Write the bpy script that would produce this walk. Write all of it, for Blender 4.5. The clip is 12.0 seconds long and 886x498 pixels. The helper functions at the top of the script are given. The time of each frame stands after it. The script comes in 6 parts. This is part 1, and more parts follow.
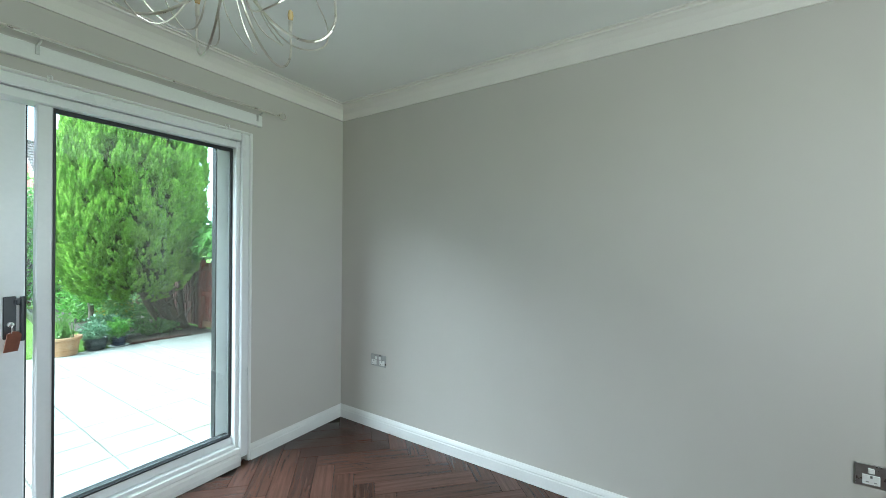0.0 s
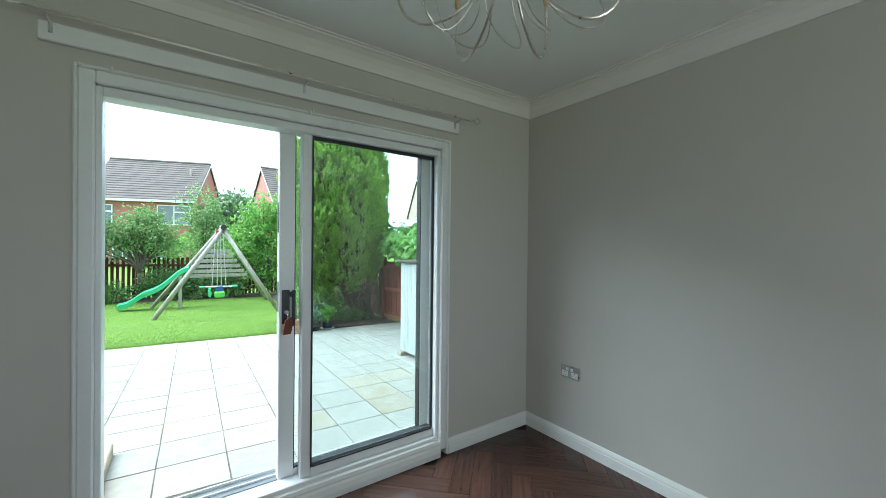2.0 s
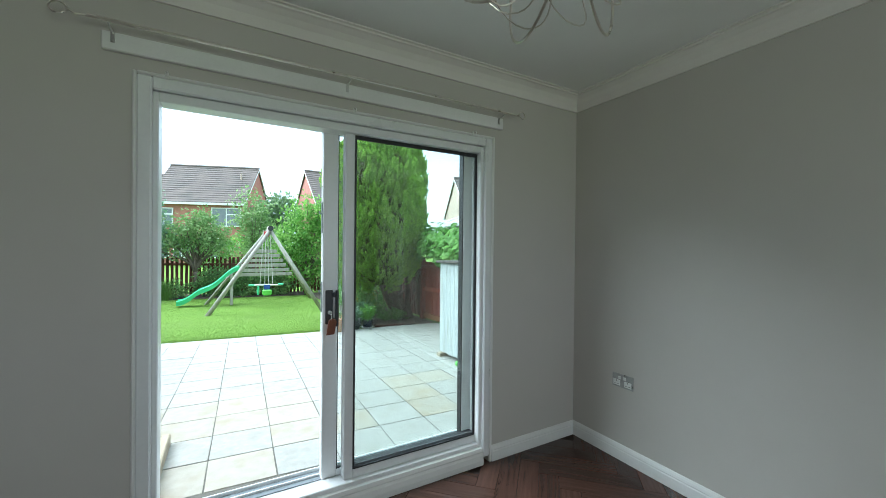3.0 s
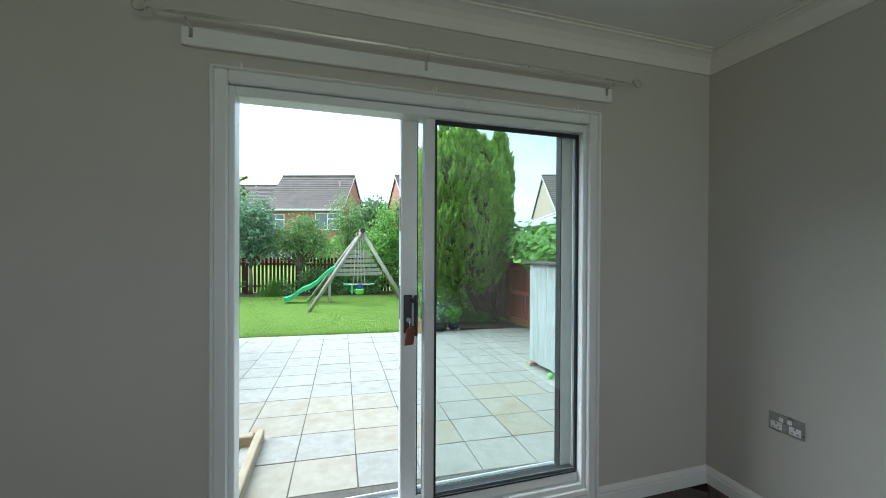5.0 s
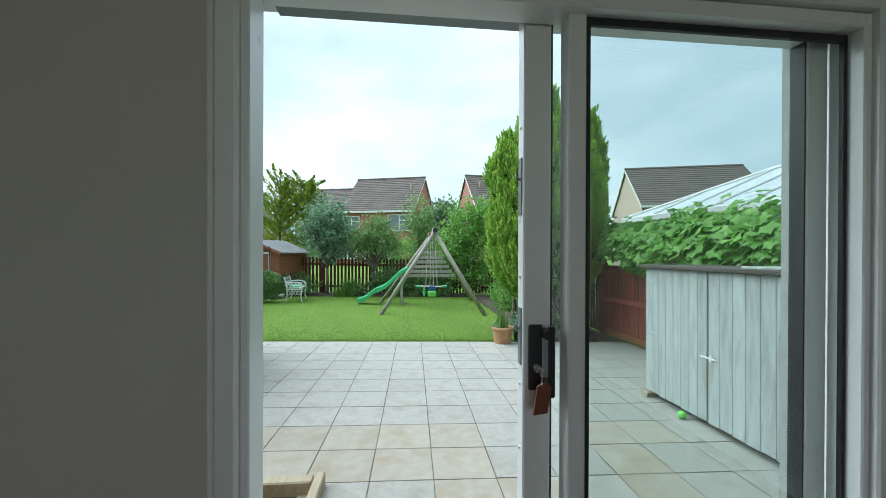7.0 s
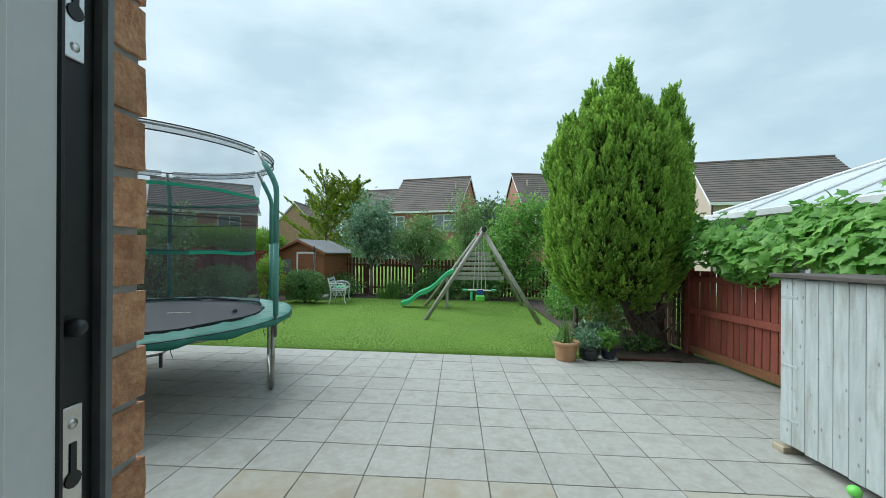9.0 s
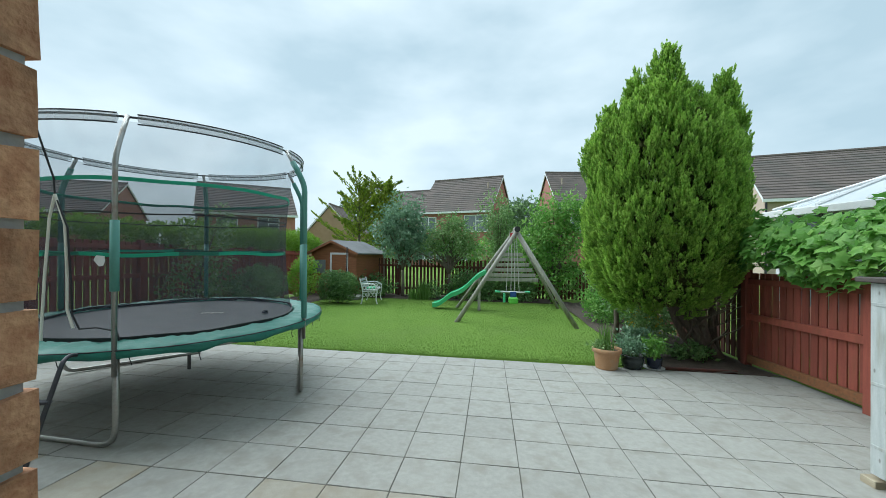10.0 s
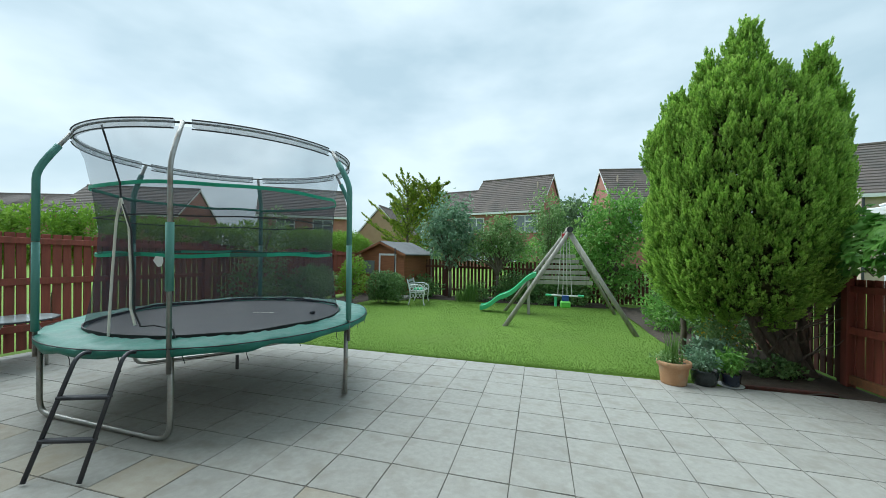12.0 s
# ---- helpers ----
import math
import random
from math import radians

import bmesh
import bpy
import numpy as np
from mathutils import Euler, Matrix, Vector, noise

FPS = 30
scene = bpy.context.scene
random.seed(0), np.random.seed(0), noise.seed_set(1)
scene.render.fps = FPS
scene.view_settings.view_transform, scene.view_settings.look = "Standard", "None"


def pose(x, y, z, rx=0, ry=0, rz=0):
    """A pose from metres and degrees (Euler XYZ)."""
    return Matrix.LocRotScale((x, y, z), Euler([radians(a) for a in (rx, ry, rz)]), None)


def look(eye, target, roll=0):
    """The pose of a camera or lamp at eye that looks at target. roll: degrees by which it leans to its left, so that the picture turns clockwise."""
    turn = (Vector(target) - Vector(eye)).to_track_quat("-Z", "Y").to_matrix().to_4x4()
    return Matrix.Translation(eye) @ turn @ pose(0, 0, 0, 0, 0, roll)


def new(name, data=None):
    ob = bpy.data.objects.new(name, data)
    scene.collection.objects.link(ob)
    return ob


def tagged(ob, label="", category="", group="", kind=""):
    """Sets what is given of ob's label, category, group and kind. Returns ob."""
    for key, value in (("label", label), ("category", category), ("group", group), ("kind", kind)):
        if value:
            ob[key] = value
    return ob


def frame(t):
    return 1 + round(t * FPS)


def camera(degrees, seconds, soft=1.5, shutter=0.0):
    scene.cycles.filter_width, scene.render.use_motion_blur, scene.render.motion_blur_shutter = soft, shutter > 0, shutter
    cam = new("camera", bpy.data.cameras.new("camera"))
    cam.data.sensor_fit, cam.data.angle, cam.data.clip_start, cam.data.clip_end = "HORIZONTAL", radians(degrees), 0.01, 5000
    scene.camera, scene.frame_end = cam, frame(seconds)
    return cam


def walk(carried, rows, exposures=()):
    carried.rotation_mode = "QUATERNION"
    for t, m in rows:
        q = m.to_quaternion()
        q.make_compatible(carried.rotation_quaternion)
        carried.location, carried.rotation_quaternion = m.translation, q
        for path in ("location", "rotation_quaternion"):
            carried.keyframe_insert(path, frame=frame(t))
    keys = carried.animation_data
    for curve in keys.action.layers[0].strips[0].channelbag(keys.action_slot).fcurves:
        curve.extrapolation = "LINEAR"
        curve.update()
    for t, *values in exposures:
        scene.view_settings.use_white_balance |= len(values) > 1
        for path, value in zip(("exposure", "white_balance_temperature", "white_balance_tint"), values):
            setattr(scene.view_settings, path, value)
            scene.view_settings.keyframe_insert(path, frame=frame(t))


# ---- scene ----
cam = camera(99.4, 12.0, soft=0.8)
PATH = [
    (0, (-2.099, -2.295, 1.322), (-0.412, -1.22, 1.318), 0.5),
    (0.5, (-2.137, -2.212, 1.334), (-0.645, -0.88, 1.323), 0.6),
    (1, (-2.177, -2.121, 1.337), (-0.827, -0.646, 1.325), 0.6),
    (1.5, (-2.199, -2.043, 1.339), (-0.958, -0.475, 1.327), 0.6),
    (2, (-2.21, -2.0, 1.338), (-1.058, -0.365, 1.327), 0.6),
    (2.5, (-2.21, -1.967, 1.338), (-1.141, -0.277, 1.326), 0.6),
    (4.5, (-2.113, -1.728, 1.335), (-1.425, 0.15, 1.324), 0.4),
    (5, (-2.089, -1.652, 1.33), (-1.522, 0.266, 1.319), 0.3),
    (5.5, (-2.082, -1.538, 1.321), (-1.623, 0.408, 1.311), 0.3),
    (6, (-2.087, -1.362, 1.323), (-1.732, 0.606, 1.314), 0.3),
    (6.5, (-2.094, -1.151, 1.317), (-1.824, 0.83, 1.308), 0.2),
    (7, (-2.106, -0.901, 1.313), (-1.896, 1.088, 1.305), 0.2),
    (8.8, (-2.144, -0.208, 1.315), (-2.138, 1.792, 1.31), 0.6),
    (9, (-2.165, -0.151, 1.314), (-2.188, 1.849, 1.308), 0.5),
    (9.5, (-2.168, -0.05, 1.314), (-2.277, 1.947, 1.308), 0.4),
    (10, (-2.16, 0.038, 1.313), (-2.353, 2.029, 1.309), 0.4),
    (10.5, (-2.16, 0.104, 1.315), (-2.43, 2.086, 1.312), 0.4),
    (11, (-2.161, 0.154, 1.315), (-2.503, 2.124, 1.315), 0.4),
    (11.5, (-2.171, 0.195, 1.319), (-2.571, 2.155, 1.318), 0.4),
    (12, (-2.172, 0.225, 1.319), (-2.616, 2.175, 1.318), 0.5),
]
walk(cam, [(t, look(eye, target, roll)) for t, eye, target, roll in PATH],
     [(0.0, 2.65, 5300, 0), (1.0, 2.20, 5350, 1), (2.5, 1.78, 5450, 2), (5.5, 1.34, 5600, 4), (7.0, 0.84, 5750, 3), (8.8, 0.47, 5800, 2), (12.0, 0.44, 5800, 2)])

# ---- world, sun, exposure ----
world = bpy.data.worlds.new("overcast_sky")
scene.world = world
world.use_nodes = True
wn, wl = world.node_tree.nodes, world.node_tree.links
bg = wn["Background"]
sky = wn.new("ShaderNodeTexSky")
sky.sky_type, sky.sun_disc = "NISHITA", False
sky.sun_elevation, sky.sun_rotation = radians(49), radians(-58)
sky.air_density, sky.dust_density = 1.0, 3.0
coord = wn.new("ShaderNodeTexCoord")
wmap = wn.new("ShaderNodeMapping")
wmap.inputs["Scale"].default_value = (1.0, 1.0, 2.2)
cloud = wn.new("ShaderNodeTexNoise")
cloud.inputs["Scale"].default_value, cloud.inputs["Detail"].default_value, cloud.inputs["Roughness"].default_value = 2.1, 5.0, 0.5
ramp = wn.new("ShaderNodeValToRGB")
ramp.color_ramp.elements[0].position, ramp.color_ramp.elements[0].color = 0.36, (7.5, 9.0, 9.7, 1)
ramp.color_ramp.elements[1].position, ramp.color_ramp.elements[1].color = 0.62, (11.8, 12.7, 13.0, 1)
wmix = wn.new("ShaderNodeMixRGB")
wmix.inputs["Fac"].default_value = 0.88
wl.new(coord.outputs["Generated"], wmap.inputs["Vector"])
wl.new(wmap.outputs["Vector"], cloud.inputs["Vector"])
wl.new(cloud.outputs["Fac"], ramp.inputs["Fac"])
wl.new(sky.outputs["Color"], wmix.inputs["Color1"])
wl.new(ramp.outputs["Color"], wmix.inputs["Color2"])
wl.new(wmix.outputs["Color"], bg.inputs["Color"])
bg.inputs["Strength"].default_value = 0.061

sun = new("sun", bpy.data.lights.new("sun", "SUN"))
sun.data.energy, sun.data.angle, sun.data.color = 3.0, radians(70), (1.0, 0.98, 0.95)
sun.matrix_world = look((0, 0, 30), (22.0, -13.8, 0.0))

# fill light added behind the camera, set in an unseen rear window opening
back = new("added_rear_fill", bpy.data.lights.new("added_rear_fill", "AREA"))
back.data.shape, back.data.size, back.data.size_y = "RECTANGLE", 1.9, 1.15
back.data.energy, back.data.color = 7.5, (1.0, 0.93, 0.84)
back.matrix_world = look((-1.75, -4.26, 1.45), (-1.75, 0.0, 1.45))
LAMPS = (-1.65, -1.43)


# ---- materials ----
def mat(name, c1, c2, scale=8.0, fine=80.0, rough=0.6, metal=0.0, bump=0.15, stretch=(1, 1, 1), rand=0.0, spec=0.5, stain=None, stain_scale=1.5, dist=0.004):
    """Two tones mixed by a broad noise, with a fine grain in tone and relief; rand varies the tone from object to object."""
    m = bpy.data.materials.new(name)
    m.use_nodes = True
    n, l = m.node_tree.nodes, m.node_tree.links
    p = n["Principled BSDF"]
    co = n.new("ShaderNodeTexCoord")
    mp = n.new("ShaderNodeMapping")
    mp.inputs["Scale"].default_value = stretch
    l.new(co.outputs["Object"], mp.inputs["Vector"])
    vec = mp.outputs["Vector"]
    if rand:
        oi = n.new("ShaderNodeObjectInfo")
        off = n.new("ShaderNodeVectorMath")
        off.operation = "SCALE"
        off.inputs["Scale"].default_value = 37.0
        comb = n.new("ShaderNodeCombineXYZ")
        for k in range(3):
            l.new(oi.outputs["Random"], comb.inputs[k])
        l.new(comb.outputs[0], off.inputs[0])
        add = n.new("ShaderNodeVectorMath")
        l.new(vec, add.inputs[0])
        l.new(off.outputs[0], add.inputs[1])
        vec = add.outputs[0]
    a = n.new("ShaderNodeTexNoise")
    a.inputs["Scale"].default_value, a.inputs["Detail"].default_value = scale, 4.0
    b = n.new("ShaderNodeTexNoise")
    b.inputs["Scale"].default_value, b.inputs["Detail"].default_value = fine, 3.0
    l.new(vec, a.inputs["Vector"])
    l.new(vec, b.inputs["Vector"])
    r = n.new("ShaderNodeValToRGB")
    r.color_ramp.elements[0].position, r.color_ramp.elements[1].position = 0.33, 0.67
    r.color_ramp.elements[0].color, r.color_ramp.elements[1].color = (*c1, 1), (*c2, 1)
    mixf = n.new("ShaderNodeMath")
    mixf.operation = "MULTIPLY_ADD"
    mixf.inputs[1].default_value = 0.35
    l.new(b.outputs["Fac"], mixf.inputs[0])
    half = n.new("ShaderNodeMath")
    half.operation = "MULTIPLY_ADD"
    half.inputs[1].default_value, half.inputs[2].default_value = 0.65, 0.0
    l.new(a.outputs["Fac"], half.inputs[0])
    l.new(half.outputs[0], mixf.inputs[2])
    l.new(mixf.outputs[0], r.inputs["Fac"])
    colour = r.outputs["Color"]
    if stain:
        s = n.new("ShaderNodeTexNoise")
        s.inputs["Scale"].default_value, s.inputs["Detail"].default_value = stain_scale, 6.0
        l.new(vec, s.inputs["Vector"])
        sr = n.new("ShaderNodeValToRGB")
        sr.color_ramp.elements[0].position, sr.color_ramp.elements[1].position = 0.5, 0.72
        sr.color_ramp.elements[0].color, sr.color_ramp.elements[1].color = (0, 0, 0, 1), (0.75, 0.75, 0.75, 1)
        l.new(s.outputs["Fac"], sr.inputs["Fac"])
        mx = n.new("ShaderNodeMixRGB")
        mx.inputs["Color2"].default_value = (*stain, 1)
        l.new(sr.outputs["Color"], mx.inputs["Fac"])
        l.new(colour, mx.inputs["Color1"])
        colour = mx.outputs["Color"]
    if rand:
        hsv = n.new("ShaderNodeHueSaturation")
        mr = n.new("ShaderNodeMapRange")
        mr.inputs["To Min"].default_value, mr.inputs["To Max"].default_value = 1 - rand, 1 + rand
        l.new(oi.outputs["Random"], mr.inputs["Value"])
        l.new(mr.outputs[0], hsv.inputs["Value"])
        l.new(colour, hsv.inputs["Color"])
        colour = hsv.outputs["Color"]
    l.new(colour, p.inputs["Base Color"])
    rr = n.new("ShaderNodeMapRange")
    rr.inputs["To Min"].default_value, rr.inputs["To Max"].default_value = max(0.02, rough - 0.1), min(1, rough + 0.1)
    l.new(a.outputs["Fac"], rr.inputs["Value"])
    l.new(rr.outputs[0], p.inputs["Roughness"])
    p.inputs["Metallic"].default_value = metal
    p.inputs["Specular IOR Level"].default_value = spec
    if bump:
        bp = n.new("ShaderNodeBump")
        bp.inputs["Strength"].default_value, bp.inputs["Distance"].default_value = bump, dist
        l.new(mixf.outputs[0], bp.inputs["Height"])
        l.new(bp.outputs[0], p.inputs["Normal"])
    return m


def leaf_mat(name, c1, c2, c3, scale=1.2, through_light=0.35, rough=0.45):
    """Leaves: tone by island and by a broad noise, with light passing through."""
    m = bpy.data.materials.new(name)
    m.use_nodes = True
    n, l = m.node_tree.nodes, m.node_tree.links
    p = n["Principled BSDF"]
    g = n.new("ShaderNodeNewGeometry")
    co = n.new("ShaderNodeTexCoord")
    a = n.new("ShaderNodeTexNoise")
    a.inputs["Scale"].default_value, a.inputs["Detail"].default_value = scale, 4.0
    l.new(co.outputs["Object"], a.inputs["Vector"])
    s = n.new("ShaderNodeMath")
    s.operation = "MULTIPLY_ADD"
    s.inputs[1].default_value = 0.55
    l.new(g.outputs["Random Per Island"], s.inputs[0])
    h = n.new("ShaderNodeMath")
    h.operation = "MULTIPLY_ADD"
    h.inputs[1].default_value, h.inputs[2].default_value = 1.1, -0.35
    l.new(a.outputs["Fac"], h.inputs[0])
    l.new(h.outputs[0], s.inputs[2])
    r = n.new("ShaderNodeValToRGB")
    e = r.color_ramp.elements
    e[0].position, e[0].color = 0.1, (*c1, 1)
    e[1].position, e[1].color = 0.9, (*c3, 1)
    mid = e.new(0.5)
    mid.color = (*c2, 1)
    l.new(s.outputs[0], r.inputs["Fac"])
    l.new(r.outputs["Color"], p.inputs["Base Color"])
    p.inputs["Roughness"].default_value = rough
    p.inputs["Specular IOR Level"].default_value = 0.3
    t = n.new("ShaderNodeBsdfTranslucent")
    l.new(r.outputs["Color"], t.inputs["Color"])
    mx = n.new("ShaderNodeMixShader")
    mx.inputs["Fac"].default_value = through_light
    l.new(p.outputs[0], mx.inputs[1])
    l.new(t.outputs[0], mx.inputs[2])
    l.new(mx.outputs[0], n["Material Output"].inputs["Surface"])
    return m


def sheer(name, colour, open_part, gloss=0.0, rough=0.02):
    """A see-through surface: glass or netting, of which open_part lets light straight through."""
    m = bpy.data.materials.new(name)
    m.use_nodes = True
    n, l = m.node_tree.nodes, m.node_tree.links
    tr = n.new("ShaderNodeBsdfTransparent")
    mx = n.new("ShaderNodeMixShader")
    if gloss:
        tr.inputs["Color"].default_value = (*colour, 1)
        other = n.new("ShaderNodeBsdfGlossy")
        other.inputs["Roughness"].default_value = rough
        mx.inputs["Fac"].default_value = 0.07
    else:
        other = n.new("ShaderNodeBsdfDiffuse")
        other.inputs["Color"].default_value = (*colour, 1)
        nz = n.new("ShaderNodeTexNoise")
        nz.inputs["Scale"].default_value = 3.0
        co = n.new("ShaderNodeTexCoord")
        l.new(co.outputs["Object"], nz.inputs["Vector"])
        mr = n.new("ShaderNodeMapRange")
        mr.inputs["To Min"].default_value, mr.inputs["To Max"].default_value = 1 - open_part - 0.1, 1 - open_part + 0.1
        l.new(nz.outputs["Fac"], mr.inputs["Value"])
        l.new(mr.outputs[0], mx.inputs["Fac"])
    l.new(tr.outputs[0], mx.inputs[1])
    l.new(other.outputs[0], mx.inputs[2])
    l.new(mx.outputs[0], n["Material Output"].inputs["Surface"])
    return m


M_WALL = mat("grey_wall_paint", (0.52, 0.495, 0.455), (0.545, 0.52, 0.48), 3, 220, 0.75, bump=0.05, dist=0.001)
M_CEIL = mat("white_ceiling_paint", (0.80, 0.80, 0.77), (0.84, 0.84, 0.81), 3, 160, 0.85, bump=0.06, dist=0.001)
M_CORN = mat("cream_white_plaster", (0.74, 0.71, 0.66), (0.79, 0.76, 0.71), 4, 150, 0.7, bump=0.05, dist=0.001)
M_TRIM = mat("white_gloss_paint", (0.74, 0.74, 0.72), (0.80, 0.80, 0.78), 5, 90, 0.35, bump=0.05, dist=0.001)
M_UPVC = mat("white_plastic_frame", (0.73, 0.745, 0.745), (0.79, 0.80, 0.80), 3, 60, 0.3, bump=0.03, dist=0.001)
M_GASK = mat("black_rubber", (0.012, 0.013, 0.014), (0.025, 0.026, 0.028), 10, 90, 0.5, bump=0.1)
M_ALU = mat("grey_track", (0.16, 0.18, 0.19), (0.22, 0.24, 0.25), 10, 90, 0.45, metal=0.3, bump=0.05)
M_STEEL = mat("brushed_steel", (0.55, 0.55, 0.53), (0.66, 0.66, 0.64), 20, 200, 0.3, metal=1.0, bump=0.05, dist=0.001)
M_CHROME = mat("aged_chrome_wire", (0.66, 0.63, 0.56), (0.80, 0.77, 0.70), 20, 200, 0.3, metal=1.0, bump=0.03, dist=0.001)
M_BLACK = mat("black_handle_paint", (0.012, 0.013, 0.018), (0.025, 0.026, 0.03), 20, 160, 0.35, bump=0.05)
M_LEATH = mat("brown_leather_tag", (0.14, 0.045, 0.025), (0.22, 0.075, 0.04), 30, 220, 0.55, bump=0.2, dist=0.001)
M_PARQ = mat("dark_oak_parquet", (0.042, 0.020, 0.014), (0.085, 0.042, 0.030), 6, 60, 0.2, bump=0.06, stretch=(0.6, 9, 9), rand=0.3, dist=0.001)
M_SUB = mat("dark_floor_joint", (0.02, 0.012, 0.008), (0.03, 0.016, 0.01), 6, 60, 0.7)
M_SLAB = mat("buff_concrete_slab", (0.285, 0.282, 0.255), (0.355, 0.35, 0.318), 24, 150, 0.85, bump=0.5, rand=0.05, stain=(0.25, 0.238, 0.20), stain_scale=7.0, dist=0.003)
M_SLABY = mat("yellowed_concrete_slab", (0.285, 0.262, 0.21), (0.355, 0.335, 0.28), 14, 150, 0.85, bump=0.45, rand=0.06, stain=(0.27, 0.225, 0.155), stain_scale=4.0, dist=0.003)
M_BED = mat("dark_joint_sand", (0.075, 0.07, 0.058), (0.13, 0.122, 0.10), 12, 150, 0.95, bump=0.4)
M_GRASSG = mat("mown_turf", (0.128, 0.22, 0.038), (0.17, 0.275, 0.052), 0.9, 30, 0.95, bump=0.5, spec=0.1, stain=(0.15, 0.225, 0.055), stain_scale=0.5, dist=0.02)
M_BLADE = leaf_mat("grass_blades", (0.118, 0.205, 0.034), (0.158, 0.258, 0.046), (0.205, 0.31, 0.066), 0.8, 0.55)
M_SOIL = mat("dark_garden_soil", (0.035, 0.026, 0.018), (0.075, 0.058, 0.042), 9, 60, 0.95, bump=0.8, dist=0.02)
M_FENCE = mat("red_brown_fence_stain", (0.20, 0.047, 0.032), (0.30, 0.078, 0.050), 5, 60, 0.7, bump=0.25, stretch=(6, 6, 0.8), rand=0.18, stain=(0.14, 0.05, 0.028), stain_scale=2.5)
M_FENCED = mat("weathered_dark_red_fence_stain", (0.075, 0.024, 0.018), (0.12, 0.038, 0.026), 5, 60, 0.8, bump=0.25, stretch=(6, 6, 0.8), rand=0.2, stain=(0.06, 0.045, 0.03), stain_scale=2.0)
M_RAIL = mat("orange_brown_gravel_board", (0.16, 0.062, 0.022), (0.24, 0.10, 0.04), 5, 60, 0.75, bump=0.25, stretch=(6, 0.8, 6), stain=(0.10, 0.07, 0.03), stain_scale=4)
M_WHITEW = mat("weathered_white_painted_board", (0.33, 0.36, 0.355), (0.46, 0.49, 0.48), 6, 90, 0.75, bump=0.35, stretch=(5, 5, 0.8), rand=0.08, stain=(0.24, 0.245, 0.20), stain_scale=3.2)
wn2, wl2 = M_WHITEW.node_tree.nodes, M_WHITEW.node_tree.links  # knots and scuffs showing through the paint
wp = wn2["Principled BSDF"]
under = wp.inputs["Base Color"].links[0].from_socket
wco, wmp, knot, kr, kmix = (wn2.new("ShaderNode" + k) for k in ("TexCoord", "Mapping", "TexVoronoi", "ValToRGB", "MixRGB"))
wmp.inputs["Scale"].default_value = (17, 17, 8)
knot.inputs["Scale"].default_value = 1.0
kr.color_ramp.elements[0].position, kr.color_ramp.elements[0].color = 0.07, (0.65, 0.65, 0.65, 1)
kr.color_ramp.elements[1].position, kr.color_ramp.elements[1].color = 0.15, (0, 0, 0, 1)
kmix.inputs["Color2"].default_value = (0.10, 0.09, 0.07, 1)
woi, wadd = wn2.new("ShaderNodeObjectInfo"), wn2.new("ShaderNodeVectorMath")
wsc = wn2.new("ShaderNodeMath")
wsc.operation = "MULTIPLY"
wsc.inputs[1].default_value = 40.0
wl2.new(woi.outputs["Random"], wsc.inputs[0])
wl2.new(wsc.outputs[0], wadd.inputs[1])
wl2.new(wco.outputs["Object"], wmp.inputs["Vector"])
wl2.new(wmp.outputs["Vector"], wadd.inputs[0])
wl2.new(wadd.outputs[0], knot.inputs["Vector"])
wl2.new(knot.outputs["Distance"], kr.inputs["Fac"])
wl2.new(kr.outputs["Color"], kmix.inputs["Fac"])
wl2.new(under, kmix.inputs["Color1"])
wl2.new(kmix.outputs["Color"], wp.inputs["Base Color"])
M_DARKW = mat("dark_weathered_wood", (0.05, 0.042, 0.038), (0.10, 0.085, 0.075), 6, 70, 0.8, bump=0.3, stretch=(4, 0.7, 4))
M_GREYW = mat("silvered_timber", (0.28, 0.265, 0.23), (0.42, 0.40, 0.36), 6, 70, 0.85, bump=0.3, stretch=(5, 5, 0.7), stain=(0.16, 0.17, 0.11), stain_scale=3)
M_SLEEP = mat("pale_sleeper_timber", (0.30, 0.25, 0.17), (0.42, 0.37, 0.27), 6, 70, 0.85, bump=0.35, stretch=(5, 0.8, 5))
M_TERRA = mat("weathered_terracotta", (0.38, 0.20, 0.095), (0.50, 0.30, 0.16), 7, 90, 0.8, bump=0.2, stain=(0.38, 0.30, 0.21), stain_scale=6)
M_GLAZE = mat("dark_glazed_pot", (0.016, 0.022, 0.022), (0.035, 0.045, 0.045), 7, 90, 0.25, bump=0.06)
M_NAVY = mat("navy_glazed_pot", (0.012, 0.016, 0.032), (0.02, 0.028, 0.05), 7, 90, 0.25, bump=0.06)
M_SAUCER = mat("white_glazed_saucer", (0.55, 0.56, 0.55), (0.65, 0.66, 0.65), 7, 90, 0.35)
M_BRICKO = mat("orange_rough_brick", (0.44, 0.20, 0.10), (0.74, 0.44, 0.25), 40, 170, 0.9, bump=0.9, rand=0.14, stain=(0.30, 0.16, 0.085), stain_scale=34, dist=0.008)
M_MORTAR = mat("grey_mortar", (0.33, 0.335, 0.32), (0.43, 0.435, 0.42), 30, 160, 0.95, bump=0.5)
M_BRICKF = mat("red_brick_far", (0.33, 0.145, 0.11), (0.42, 0.20, 0.155), 2, 22, 0.9, bump=0.1)
M_BRICKT = mat("buff_brick_far", (0.36, 0.24, 0.15), (0.44, 0.31, 0.20), 2, 22, 0.9, bump=0.1)
M_RENDER = mat("pink_cream_render", (0.45, 0.355, 0.29), (0.51, 0.41, 0.34), 1, 18, 0.9, bump=0.1)
